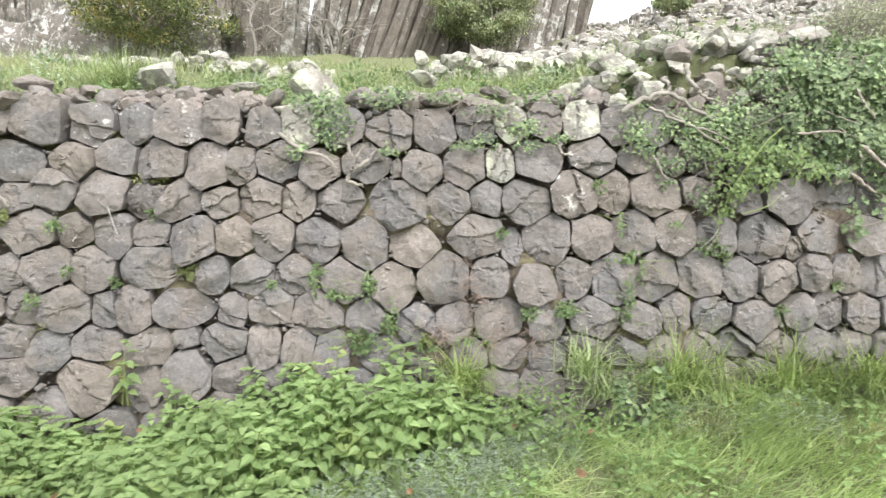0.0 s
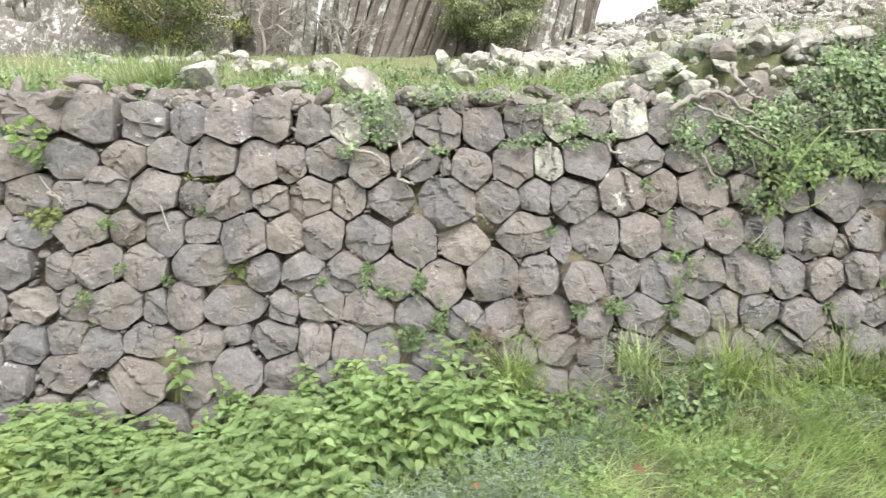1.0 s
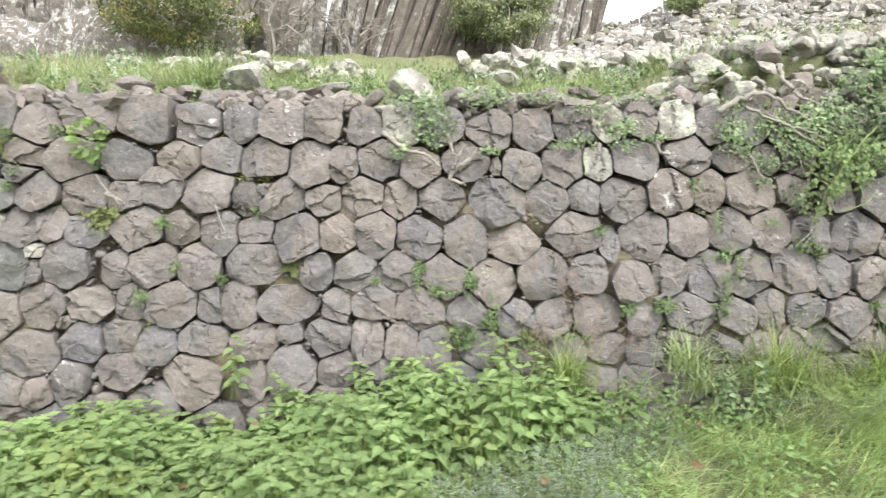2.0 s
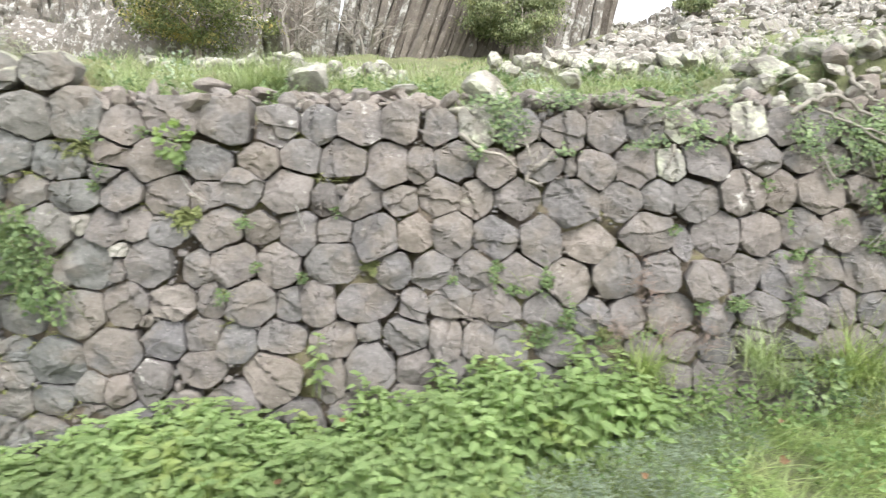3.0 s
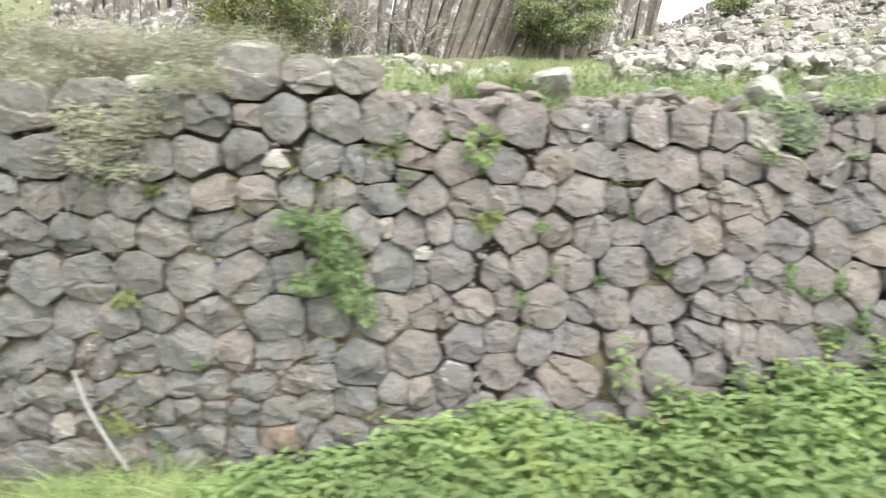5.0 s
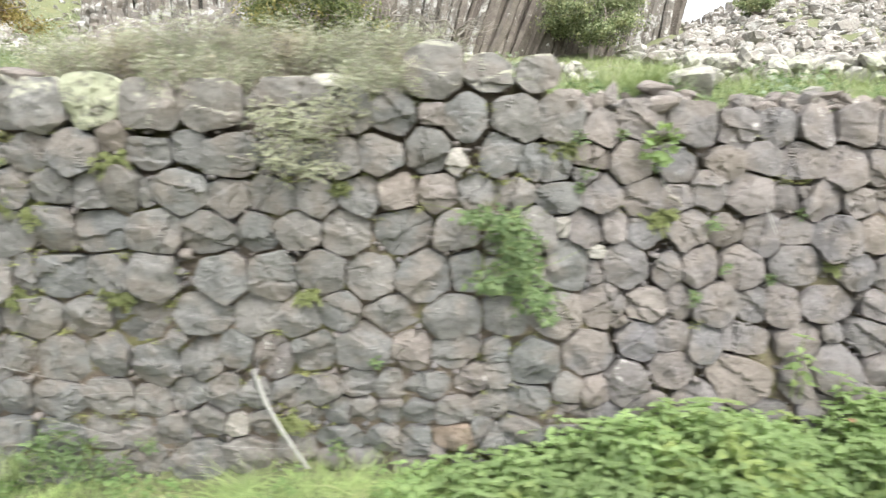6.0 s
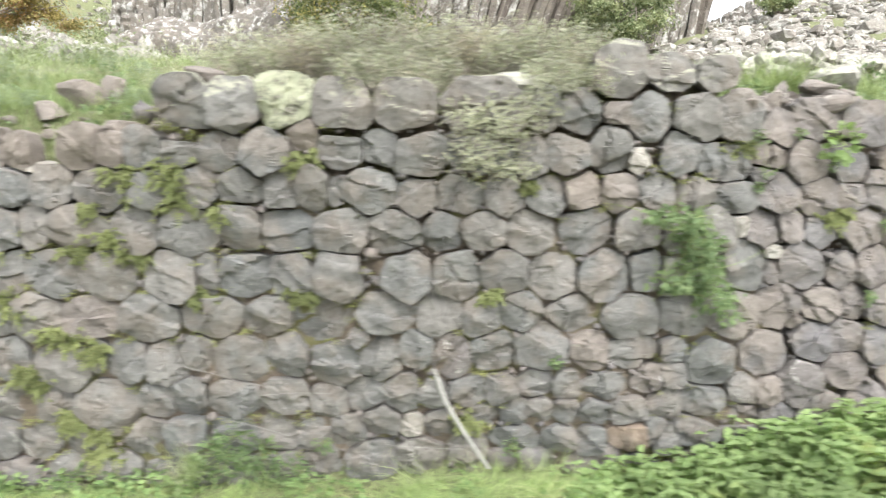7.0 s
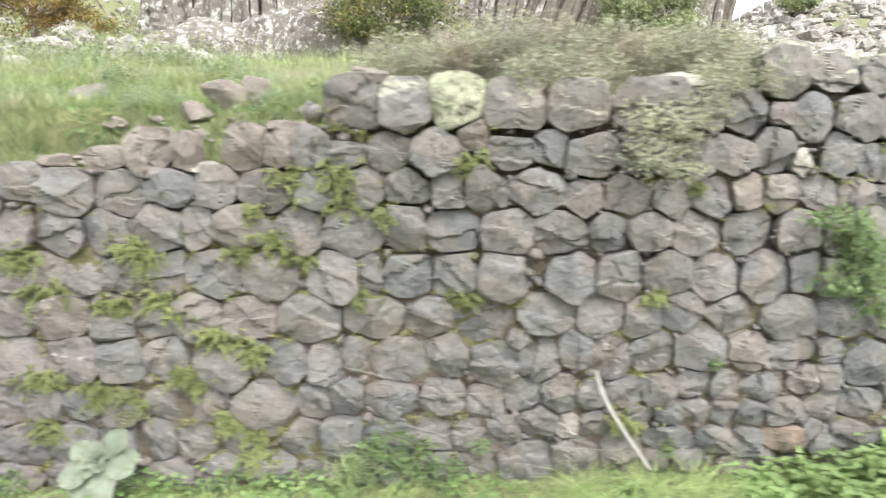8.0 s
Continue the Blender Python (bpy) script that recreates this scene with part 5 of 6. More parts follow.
def fern(at, radius, label, material=None):
    """A tuft of small arching fronds with paired leaflets."""
    g = np.random.default_rng(int(R.integers(1 << 30)))
    leaves, ribs = Batch(), Batch()
    for k in range(int(24 + radius * 160)):
        a = g.uniform(-1.35, 1.35)
        reach = radius * g.uniform(.6, 1.2)
        d = np.array([math.sin(a), -g.uniform(.25, .8), g.uniform(-.5, .9)])
        d /= np.linalg.norm(d)
        root_at = np.array([g.normal(0, radius * .45), .02, g.normal(0, radius * .3)])
        line = smooth_line([root_at, root_at + d * reach * .5 + (0, 0, .12 * reach), root_at + d * reach + (0, 0, -.3 * reach)], 6)
        ribs.put(*tube(line[::3], [.0014] * len(line[::3]), 3))
        for side in (-1, 1):
            p = line[2:]
            nx = np.cross(d, (0, -.6, .8))
            along = nx[None] * side + d[None] * .35 + g.normal(0, .2, (len(p), 3))
            size = np.linspace(.026, .01, len(p)) * g.uniform(.8, 1.2)
            leaves.leaves(p, along, np.tile((0, -.6, .8), (len(p), 1)) + g.normal(0, .2, (len(p), 3)), size, size * .62, OVAL_LEAF)
    root = empty("wall_fern", at)
    tagged(root, label, "fern", "ferns in the wall")
    tagged(part("foliage", leaves.mesh("foliage", material or FERN), root), kind="stuff")
    tagged(part("rib_tangle", ribs.mesh("rib_tangle", STEM), root), kind="stuff")
    return root


herb((0.47, 3.32, 0.67), 0.046, CLIMBER, "green leafy herb rooted in a wall joint", 0.017, 36)
herb((0.66, 3.33, 0.69), 0.052, CLIMBER, "green leafy herb rooted in a wall joint", 0.017, 40)
herb((-1.59, 3.44, 1.19), 0.034, CLIMBER, "green leafy herb rooted in a wall joint", 0.017, 26)
herb((-0.29, 3.31, 0.61), 0.055, CLIMBER, "green leafy herb rooted in a wall joint", 0.017, 43)
herb((-0.44, 3.29, 0.53), 0.067, CLIMBER, "green leafy herb rooted in a wall joint", 0.026, 52)
herb((-0.59, 3.34, 0.76), 0.034, CLIMBER, "green leafy herb rooted in a wall joint", 0.017, 26)
herb((1.01, 3.39, 0.97), 0.043, CLIMBER, "green leafy herb rooted in a wall joint", 0.017, 33)
herb((1.44, 3.40, 1.03), 0.055, CLIMBER, "green leafy herb rooted in a wall joint", 0.017, 43)
herb((-0.68, 3.37, 0.89), 0.034, CLIMBER, "green leafy herb rooted in a wall joint", 0.017, 26)
herb((-0.40, 3.36, 0.82), 0.043, CLIMBER, "green leafy herb rooted in a wall joint", 0.017, 33)
herb((0.32, 3.42, 1.09), 0.031, CLIMBER, "green leafy herb rooted in a wall joint", 0.017, 24)
herb((0.86, 3.48, 1.34), 0.040, CLIMBER, "green leafy herb rooted in a wall joint", 0.017, 31)
herb((1.53, 3.39, 0.96), 0.043, CLIMBER, "green leafy herb rooted in a wall joint", 0.017, 33)
herb((0.97, 3.32, 0.67), 0.049, CLIMBER, "green leafy herb rooted in a wall joint", 0.017, 38)
herb((-0.93, 3.36, 0.82), 0.028, CLIMBER, "green leafy herb rooted in a wall joint", 0.017, 21)
herb((1.84, 3.33, 0.68), 0.031, CLIMBER, "green leafy herb rooted in a wall joint", 0.017, 24)
herb((2.14, 3.35, 0.81), 0.028, CLIMBER, "green leafy herb rooted in a wall joint", 0.017, 21)
herb((-2.44, 3.36, 1.6), 0.105, NETTLE, "bright green round-leaved pennywort clump in a wall joint", 0.044, 60)
herb((-2.88, 3.36, 1.62), 0.049, CLIMBER, "green leafy herb rooted in a wall joint", 0.017, 38)
herb((-2.64, 3.40, 1.64), 0.028, CLIMBER, "green leafy herb rooted in a wall joint", 0.017, 21)
herb((-2.44, 3.40, 1.46), 0.028, CLIMBER, "green leafy herb rooted in a wall joint", 0.017, 21)
herb((-2.88, 3.32, 1.35), 0.031, CLIMBER, "green leafy herb rooted in a wall joint", 0.017, 24)
herb((-2.21, 3.31, 0.74), 0.035, CLIMBER, "green leafy herb rooted in a wall joint", 0.017, 26)
herb((-2.11, 3.40, 1.15), 0.032, CLIMBER, "green leafy herb rooted in a wall joint", 0.017, 24)
herb((-2.03, 3.35, 0.89), 0.031, CLIMBER, "green leafy herb rooted in a wall joint", 0.017, 24)
herb((-1.78, 3.35, 0.83), 0.031, CLIMBER, "green leafy herb rooted in a wall joint", 0.017, 24)
herb((-5.26, 3.11, -0.05), 0.056, CLIMBER, "green leafy herb rooted in a wall joint", 0.017, 43)
herb((-4.22, 3.14, -0.08), 0.057, CLIMBER, "green leafy herb rooted in a wall joint", 0.017, 43)
herb((-3.99, 3.13, 0.42), 0.037, CLIMBER, "green leafy herb rooted in a wall joint", 0.017, 28)
fern((-2.97, 3.34, 1.54), 0.059, "small olive-green fern tuft rooted in a wall joint")
fern((-2.41, 3.36, 1.17), 0.075, "small olive-green fern tuft rooted in a wall joint")
fern((-6.25, 3.12, 1.39), 0.091, "small olive-green fern tuft rooted in a wall joint")
fern((-6.00, 3.11, 1.41), 0.104, "small olive-green fern tuft rooted in a wall joint")
fern((-5.96, 3.11, 1.29), 0.091, "small olive-green fern tuft rooted in a wall joint")
fern((-5.74, 3.10, 1.21), 0.070, "small olive-green fern tuft rooted in a wall joint")
fern((-5.33, 3.08, 1.48), 0.075, "small olive-green fern tuft rooted in a wall joint")
fern((-6.46, 3.13, 1.23), 0.057, "small olive-green fern tuft rooted in a wall joint")
fern((-6.52, 3.13, 0.99), 0.072, "small olive-green fern tuft rooted in a wall joint")
fern((-6.34, 3.12, 1.07), 0.085, "small olive-green fern tuft rooted in a wall joint")
fern((-6.24, 3.12, 0.98), 0.071, "small olive-green fern tuft rooted in a wall joint")
fern((-7.71, 3.14, 0.96), 0.094, "small olive-green fern tuft rooted in a wall joint")
fern((-7.15, 3.15, 1.03), 0.086, "small olive-green fern tuft rooted in a wall joint")
fern((-7.07, 3.14, 0.96), 0.101, "small olive-green fern tuft rooted in a wall joint")
fern((-7.59, 3.13, 0.77), 0.102, "small olive-green fern tuft rooted in a wall joint")
fern((-7.22, 3.13, 0.71), 0.087, "small olive-green fern tuft rooted in a wall joint")
fern((-6.94, 3.13, 0.71), 0.102, "small olive-green fern tuft rooted in a wall joint")
fern((-6.65, 3.12, 0.53), 0.102, "small olive-green fern tuft rooted in a wall joint")
fern((-6.48, 3.11, 0.45), 0.081, "small olive-green fern tuft rooted in a wall joint")
fern((-7.68, 3.11, 0.31), 0.103, "small olive-green fern tuft rooted in a wall joint")
fern((-7.34, 3.11, 0.22), 0.104, "small olive-green fern tuft rooted in a wall joint")
fern((-6.86, 3.11, 0.32), 0.081, "small olive-green fern tuft rooted in a wall joint")
fern((-7.18, 3.10, 0.18), 0.096, "small olive-green fern tuft rooted in a wall joint")
fern((-6.65, 3.10, 0.06), 0.075, "small olive-green fern tuft rooted in a wall joint")
fern((-6.49, 3.10, -0.02), 0.052, "small olive-green fern tuft rooted in a wall joint")
fern((-5.35, 3.10, 0.78), 0.072, "small olive-green fern tuft rooted in a wall joint")
fern((-5.92, 3.11, 0.77), 0.065, "small olive-green fern tuft rooted in a wall joint")
fern((-4.34, 3.11, 0.78), 0.057, "small olive-green fern tuft rooted in a wall joint")
fern((-4.16, 3.12, 1.35), 0.042, "small olive-green fern tuft rooted in a wall joint")
fern((-6.18, 3.12, 1.31), 0.070, "small olive-green fern tuft rooted in a wall joint")
fern((-6.81, 3.11, 0.26), 0.067, "small olive-green fern tuft rooted in a wall joint")
fern((-7.62, 3.09, -0.00), 0.082, "small olive-green fern tuft rooted in a wall joint")
fern((-6.48, 3.10, -0.15), 0.090, "small olive-green fern tuft rooted in a wall joint")
fern((-4.47, 3.14, 0.04), 0.068, "small olive-green fern tuft rooted in a wall joint")
fern((-1.40, 3.38, 0.89), 0.037, "small olive-green fern tuft rooted in a wall joint")
fern((-0.73, 3.25, 0.33), 0.044, "small olive-green fern tuft rooted in a wall joint")
fern((-0.07, 3.29, 0.51), 0.044, "small olive-green fern tuft rooted in a wall joint")
lone_nettle((-1.70, 3.16, 0.20), 0.34)
lone_nettle((-1.45, 3.14, 0.15), 0.18)
lone_nettle((-1.03, 3.17, 0.25), 0.15)
lone_nettle((-0.25, 3.21, 0.43), 0.12)


# ---- climbers and ivy ----
def trailing(name, label, blobs, count, material, shape, leaf, stems, category, stem_material, out=(.02, .12), wide=.9, seed=1, twigs=True):
    """Leaves hung over the wall's face in the given patches (x, z, half width, half height), with woody stems."""
    g = np.random.default_rng(seed)
    b = Batch()
    area = np.array([p[2] * p[3] * (p[4] if len(p) > 4 else 1) for p in blobs])
    pick = g.choice(len(blobs), count, p=area / area.sum())
    bl = np.array([p[:4] for p in blobs])[pick]
    ang, rad = g.uniform(0, 6.283, count), np.sqrt(g.uniform(0, 1, count)) * (1 + .25 * g.normal(size=count))
    x, z = bl[:, 0] + bl[:, 2] * rad * np.cos(ang), bl[:, 1] + bl[:, 3] * rad * np.sin(ang)
    thick = g.uniform(out[0], out[1], count) * (1.2 - np.clip(rad, 0, 1))
    top = z - np.interp(x, [-3, -2.7, .5, 2.5], [1.95, 1.8, 1.8, 1.98])
    y = wall_y(x, np.minimum(z, 1.85)) - thick - .02 + np.where(top > 0, np.minimum(top * .9, .5), 0)
    along = np.stack([g.normal(0, .6, count), g.normal(-.35, .3, count), g.normal(-.55, .5, count)], 1)
    up = np.stack([g.normal(0, .4, count), np.full(count, -1.0), g.normal(.45, .35, count)], 1)
    s = leaf * g.uniform(.55, 1.35, count)
    b.leaves(np.stack([x, y, z], 1), along, up, s, s * wide, shape)
    root = empty(name, (float(bl[0, 0]), float(wall_y(bl[0, 0], bl[0, 1])), float(bl[0, 1])))
    tagged(root, label, category)
    inv = Matrix.Translation(-root.location)
    ob = tagged(part("foliage", b.mesh("foliage", material), root), kind="stuff")
    ob.matrix_parent_inverse = inv
    for line, r in stems:
        pts = [(px, float(wall_y(px, min(pz, 1.85))) - off + (max(0, pz - 1.85) * .9), pz) for px, pz, off in line]
        p = smooth_line(pts, 7)
        p[1:-1] += g.normal(0, r * .35, (len(p) - 2, 3))
        v, f = tube(p, np.linspace(r, r * .45, len(p)), 7)
        ob = part("stem", mesh_of("stem", v, f, stem_material, True), root)
        ob.matrix_parent_inverse = inv
    if twigs:
        tb = Batch()
        for k in range(count // 12):
            i = int(g.integers(count))
            c = np.array([x[i], y[i] + .01, z[i]])
            d = g.normal(0, .09, 3) * (1, .3, 1)
            tb.put(*tube([c, c + d * .5 + g.normal(0, .008, 3), c + d], [.0025, .002, .001], 3))
        ob = tagged(part("twig_tangle", tb.mesh("twig_tangle", stem_material), root), kind="stuff")
        ob.matrix_parent_inverse = inv
    return root


trailing("ivy", "thick dark green ivy with woody stems hanging over the wall", [(2.12, 1.83, .24, .26, 1.2), (1.95, 1.97, .13, .14, 1.0), (2.36, 1.92, .24, .26, 1.2), (2.2, 1.6, .26, .14, .9), (2.42, 1.45, .13, .14, .7), (1.88, 1.72, .1, .16, .6), (2.34, 2.1, .2, .09, 1.0), (2.38, 1.28, .05, .12, .4), (2.22, 1.15, .04, .12, .35), (2.1, 1.42, .14, .06, .5)],
         5800, IVY, IVY_LEAF, .029, [([(2.13, 1.35, .05), (2.2, 1.4, .07), (2.29, 1.34, .06), (2.41, 1.27, .05)], .015), ([(2.23, 1.55, .12), (2.35, 1.46, .1), (2.44, 1.34, .08)], .013), ([(1.9, 1.62, .1), (2.1, 1.63, .13), (2.24, 1.58, .12)], .007), ([(2.2, 1.92, .14), (2.23, 1.8, .14), (2.3, 1.7, .13)], .008)], "ivy", BARK, (.02, .13), 1.0, 61)
trailing("ivy", "sparse small-leaved dark ivy with bleached woody stems on the stones", [(1.64, 1.69, .19, .14, .5), (1.3, 1.67, .17, .09, .4), (1.52, 1.66, .2, .12, .7), (1.42, 1.55, .14, .09, .7), (1.73, 1.55, .14, .11, .6), (1.23, 1.46, .1, .05, .5), (1.42, 1.27, .09, .07, .35), (1.12, 1.56, .07, .06, .6), (1.86, 1.5, .14, .1, .5), (1.22, 1.36, .06, .04, .4), (1.75, 1.9, .1, .08, .5), (1.05, 1.78, .08, .04, .4)],
         2300, IVY, IVY_LEAF, .022, [([(.98, 1.74, .05), (1.12, 1.82, .06), (1.24, 1.83, .06), (1.36, 1.76, .06), (1.47, 1.7, .05)], .016), ([(1.36, 2.0, .05), (1.37, 1.9, .06), (1.4, 1.84, .06), (1.47, 1.8, .05)], .015), ([(1.12, 1.76, .06), (1.3, 1.68, .07), (1.48, 1.62, .06), (1.56, 1.58, .06)], .009), ([(1.24, 1.73, .05), (1.48, 1.58, .06), (1.7, 1.46, .05)], .008), ([(1.5, 1.09, .05), (1.47, 1.05, .05), (1.42, 1.0, .05)], .008), ([(1.52, 1.4, .06), (1.58, 1.33, .06), (1.57, 1.22, .05)], .013), ([(1.14, 1.5, .05), (1.2, 1.4, .05), (1.23, 1.35, .05)], .008)], "ivy", DEADWOOD, (.01, .06), .95, 67)
trailing("ivy", "thin ivy sprays with bleached stems along the wall top", [(-0.61, 1.69, 0.11, 0.14, 0.8), (-0.70, 1.81, 0.13, 0.06, 0.9), (-0.29, 1.83, 0.14, 0.06, 0.9), (0.02, 1.83, 0.13, 0.04, 0.6), (0.46, 1.66, 0.09, 0.06, 0.8), (0.21, 1.58, 0.08, 0.04, 0.8), (-0.29, 1.53, 0.06, 0.04, 0.8), (-0.79, 1.53, 0.07, 0.05, 0.8), (0.55, 1.83, 0.16, 0.04, 0.5), (0.63, 1.60, 0.08, 0.04, 0.7), (0.11, 1.56, 0.06, 0.03, 0.6), (1.05, 1.63, 0.08, 0.09, 0.8), (0.46, 1.56, 0.08, 0.04, 0.7), (0.27, 1.75, 0.13, 0.04, 0.5)], 1300, IVY, IVY_LEAF, .021, [([(-0.89, 1.62, 0.06), (-0.76, 1.53, 0.06), (-0.65, 1.50, 0.06), (-0.57, 1.44, 0.06)], .013), ([(-0.52, 1.36, 0.06), (-0.48, 1.47, 0.06), (-0.43, 1.56, 0.06)], .013), ([(-0.48, 1.43, 0.06), (-0.42, 1.47, 0.06), (-0.36, 1.53, 0.06)], .013), ([(-0.52, 1.37, 0.06), (-0.47, 1.35, 0.06), (-0.43, 1.34, 0.06)], .013), ([(-0.50, 1.50, 0.06), (-0.52, 1.56, 0.06)], .013), ([(0.63, 1.58, 0.06), (0.64, 1.52, 0.06), (0.70, 1.50, 0.06)], .013), ([(0.31, 1.56, 0.06), (0.29, 1.47, 0.06), (0.26, 1.43, 0.06)], .013), ([(-2.38, 1.30, 0.06), (-2.34, 1.28, 0.06), (-2.30, 1.24, 0.06)], .013), ([(1.21, 1.92, 0.06), (1.24, 1.86, 0.06), (1.14, 1.80, 0.06)], .013)], "ivy", DEADWOOD, (.01, .08), .95, 62)
trailing("bramble", "bramble spray with yellowing green leaves over the wall", [(1.58, 1.5, .13, .1, 1.0), (1.55, 1.34, .1, .1, 1.0), (1.7, 1.42, .12, .1, .9), (1.73, 1.56, .13, .09, .8), (1.5, 1.22, .07, .06, .8), (1.98, 1.44, .13, .07, .8), (1.86, 1.52, .1, .08, .5)],
         560, BRAMBLE, NETTLE_LEAF, .028, [([(1.84, 1.66, .08), (1.68, 1.55, .16), (1.55, 1.38, .16), (1.49, 1.2, .08)], .005), ([(1.6, 1.2, .1), (1.72, 1.24, .12), (1.82, 1.3, .08)], .004)], "plant", STEM, (.06, .2), .75, 63)
trailing("wall_climber", "fresh green leafy climber hanging on the wall face", [(-3.44, 1.21, .1, .05, 1.0), (-3.3, 1.17, .12, .08, 1.2), (-3.22, 1.05, .13, .1, 1.1), (-3.22, .92, .13, .1, 1.0), (-3.36, .86, .12, .07, .9), (-3.14, .78, .11, .1, 1.0), (-3.06, .68, .06, .08, .6)],
         900, CLIMBER, NETTLE_LEAF, .033, [([(-3.4, 1.22, .06), (-3.24, 1.0, .09), (-3.1, .64, .06)], .005)], "plant", STEM, (.04, .2), .7, 64)
trailing("dry_plant", "greyish half-dry plant hanging over the wall top", [(-4.29, 1.70, 0.20, 0.10, 1.0), (-4.39, 1.54, 0.17, 0.11, 1.0), (-4.14, 1.79, 0.14, 0.07, 1.0), (-4.06, 1.88, 0.11, 0.05, 1.0), (-4.49, 1.72, 0.11, 0.08, 1.0), (-4.24, 1.46, 0.11, 0.05, 1.0)], 1100, DRYPLANT, SMALL_LEAF, .026, [([(-4.12, 1.82, 0.06), (-4.29, 1.65, 0.06), (-4.42, 1.49, 0.06)], .004)], "plant", DEADWOOD, (.02, .14), .5, 65)
for hx, hz, hr in ((-5.85, -0.11, .13), (-5.66, -0.21, .13), (-6.23, -0.27, .13), (-6.61, -0.27, .13), (-6.92, -0.30, .13), (-7.11, -0.27, .13), (-7.84, -0.27, .13), (-5.98, -0.31, .13), (-5.75, -0.02, .12), (-5.6, -0.1, .12), (-6.4, -0.3, .12), (-6.75, -0.32, .12), (-5.45, -0.2, .11)):
    herb((hx, float(wall_y(hx, hz)) - .02, hz), hr, CLIMBER, "low green weeds at the wall's foot", .032, 90, NETTLE_LEAF, "weed_clump")
trailing("joint_creeper", "tiny-leaved green creeper threading the wall joints", [(-0.41, 0.82, 0.03, 0.09, 1.0), (-0.70, 0.85, 0.03, 0.08, 1.0), (-0.57, 0.76, 0.09, 0.02, 1.0), (-0.29, 0.64, 0.04, 0.09, 1.0), (-0.44, 0.52, 0.11, 0.04, 1.0), (1.01, 0.76, 0.03, 0.12, 1.0), (1.07, 0.91, 0.02, 0.09, 1.0), (1.49, 1.00, 0.07, 0.03, 1.0), (0.98, 0.96, 0.07, 0.02, 1.0), (0.46, 0.67, 0.04, 0.03, 1.0), (0.96, 1.14, 0.02, 0.09, 1.0), (0.66, 0.69, 0.06, 0.04, 1.0), (0.14, 0.52, 0.09, 0.02, 1.0), (-0.07, 0.49, 0.08, 0.02, 1.0), (1.26, 1.14, 0.06, 0.02, 1.0), (-2.84, 1.43, 0.04, 0.03, 1.0), (-2.11, 1.13, 0.06, 0.03, 1.0), (-2.23, 0.73, 0.03, 0.04, 1.0)], 650, CLIMBER, OVAL_LEAF, .019, [], "plant", STEM, (.01, .04), .7, 66)


# ---- brush on the wall's top ----
def brush(name, label, at, size, count, material, leaf, seed, twig_material, category="shrub"):
    """A low dense shrub of fine twigs with tiny leaves."""
    g = np.random.default_rng(seed)
    leaves, twigs = Batch(), Batch()
    for k in range(count):
        base = np.array([g.uniform(-1, 1) * size[0] * .8, g.uniform(-1, 1) * size[1] * .7, 0])
        tip = base + np.array([g.normal(0, .12) * size[0] + base[0] * .2, g.normal(0, .3) * size[1] - .12 * size[1], size[2] * g.uniform(.35, 1.1) * (1 - .5 * (base[0] / size[0]) ** 2)])
        line = smooth_line([base, base * .5 + tip * .5 + g.normal(0, .03, 3), tip], 6)
        twigs.put(*tube(line[::2], np.linspace(.003, .001, len(line[::2])), 3))
        m = 22
        u = g.uniform(.15, 1, m)
        p = np.stack([np.interp(u, np.linspace(0, 1, len(line)), line[:, q]) for q in range(3)], 1) + g.normal(0, .022, (m, 3))
        s = leaf * g.uniform(.6, 1.3, m)
        leaves.leaves(p, g.normal(0, 1, (m, 3)) + (0, 0, .5), g.normal(0, 1, (m, 3)) + (0, -.4, .5), s, s * .42, SMALL_LEAF)
    root = empty(name, at)
    tagged(root, label, category)
    tagged(part("foliage", leaves.mesh("foliage", material), root), kind="stuff")
    tagged(part("twig_tangle", twigs.mesh("twig_tangle", twig_material), root), kind="stuff")
    return root


brush("brushwood", "dense grey-green heathy brush with fine twigs on the wall top", (-5.52, 3.58, 1.91), (0.45, .22, 0.30), 260, HEATH, .024, 70, BARK)
brush("brushwood", "dense grey-green heathy brush with fine twigs on the wall top", (-5.06, 3.55, 1.94), (0.45, .22, 0.34), 300, HEATH, .024, 71, BARK)
brush("brushwood", "dense grey-green heathy brush with fine twigs on the wall top", (-4.62, 3.56, 1.94), (0.45, .22, 0.32), 300, HEATH, .024, 72, BARK)
brush("brushwood", "dense grey-green heathy brush with fine twigs on the wall top", (-4.16, 3.61, 1.93), (0.40, .22, 0.30), 260, HEATH, .024, 73, BARK)
brush("brushwood", "dense grey-green heathy brush with fine twigs on the wall top", (-3.87, 3.80, 1.99), (0.35, .22, 0.28), 220, HEATH, .024, 74, BARK)
brush("brushwood", "dense grey-green heathy brush with fine twigs on the wall top", (-4.85, 3.24, 1.85), (0.30, .22, 0.20), 160, HEATH, .024, 75, BARK)
brush("brushwood", "dense grey-green heathy brush with fine twigs on the wall top", (-3.95, 3.32, 1.85), (0.25, .22, 0.16), 120, HEATH, .024, 76, BARK)
brush("brushwood", "dense grey-green heathy brush with fine twigs on the wall top", (2.51, 3.90, 2.04), (0.32, .22, 0.40), 260, HEATH, .024, 77, BARK)
brush("brushwood", "dense grey-green heathy brush with fine twigs on the wall top", (2.70, 3.83, 1.97), (0.40, .22, 0.40), 260, HEATH, .024, 78, BARK)
brush("brushwood", "dense grey-green heathy brush with fine twigs on the wall top", (2.13, 4.16, 2.09), (0.30, .22, 0.20), 120, HEATH, .024, 79, BARK)


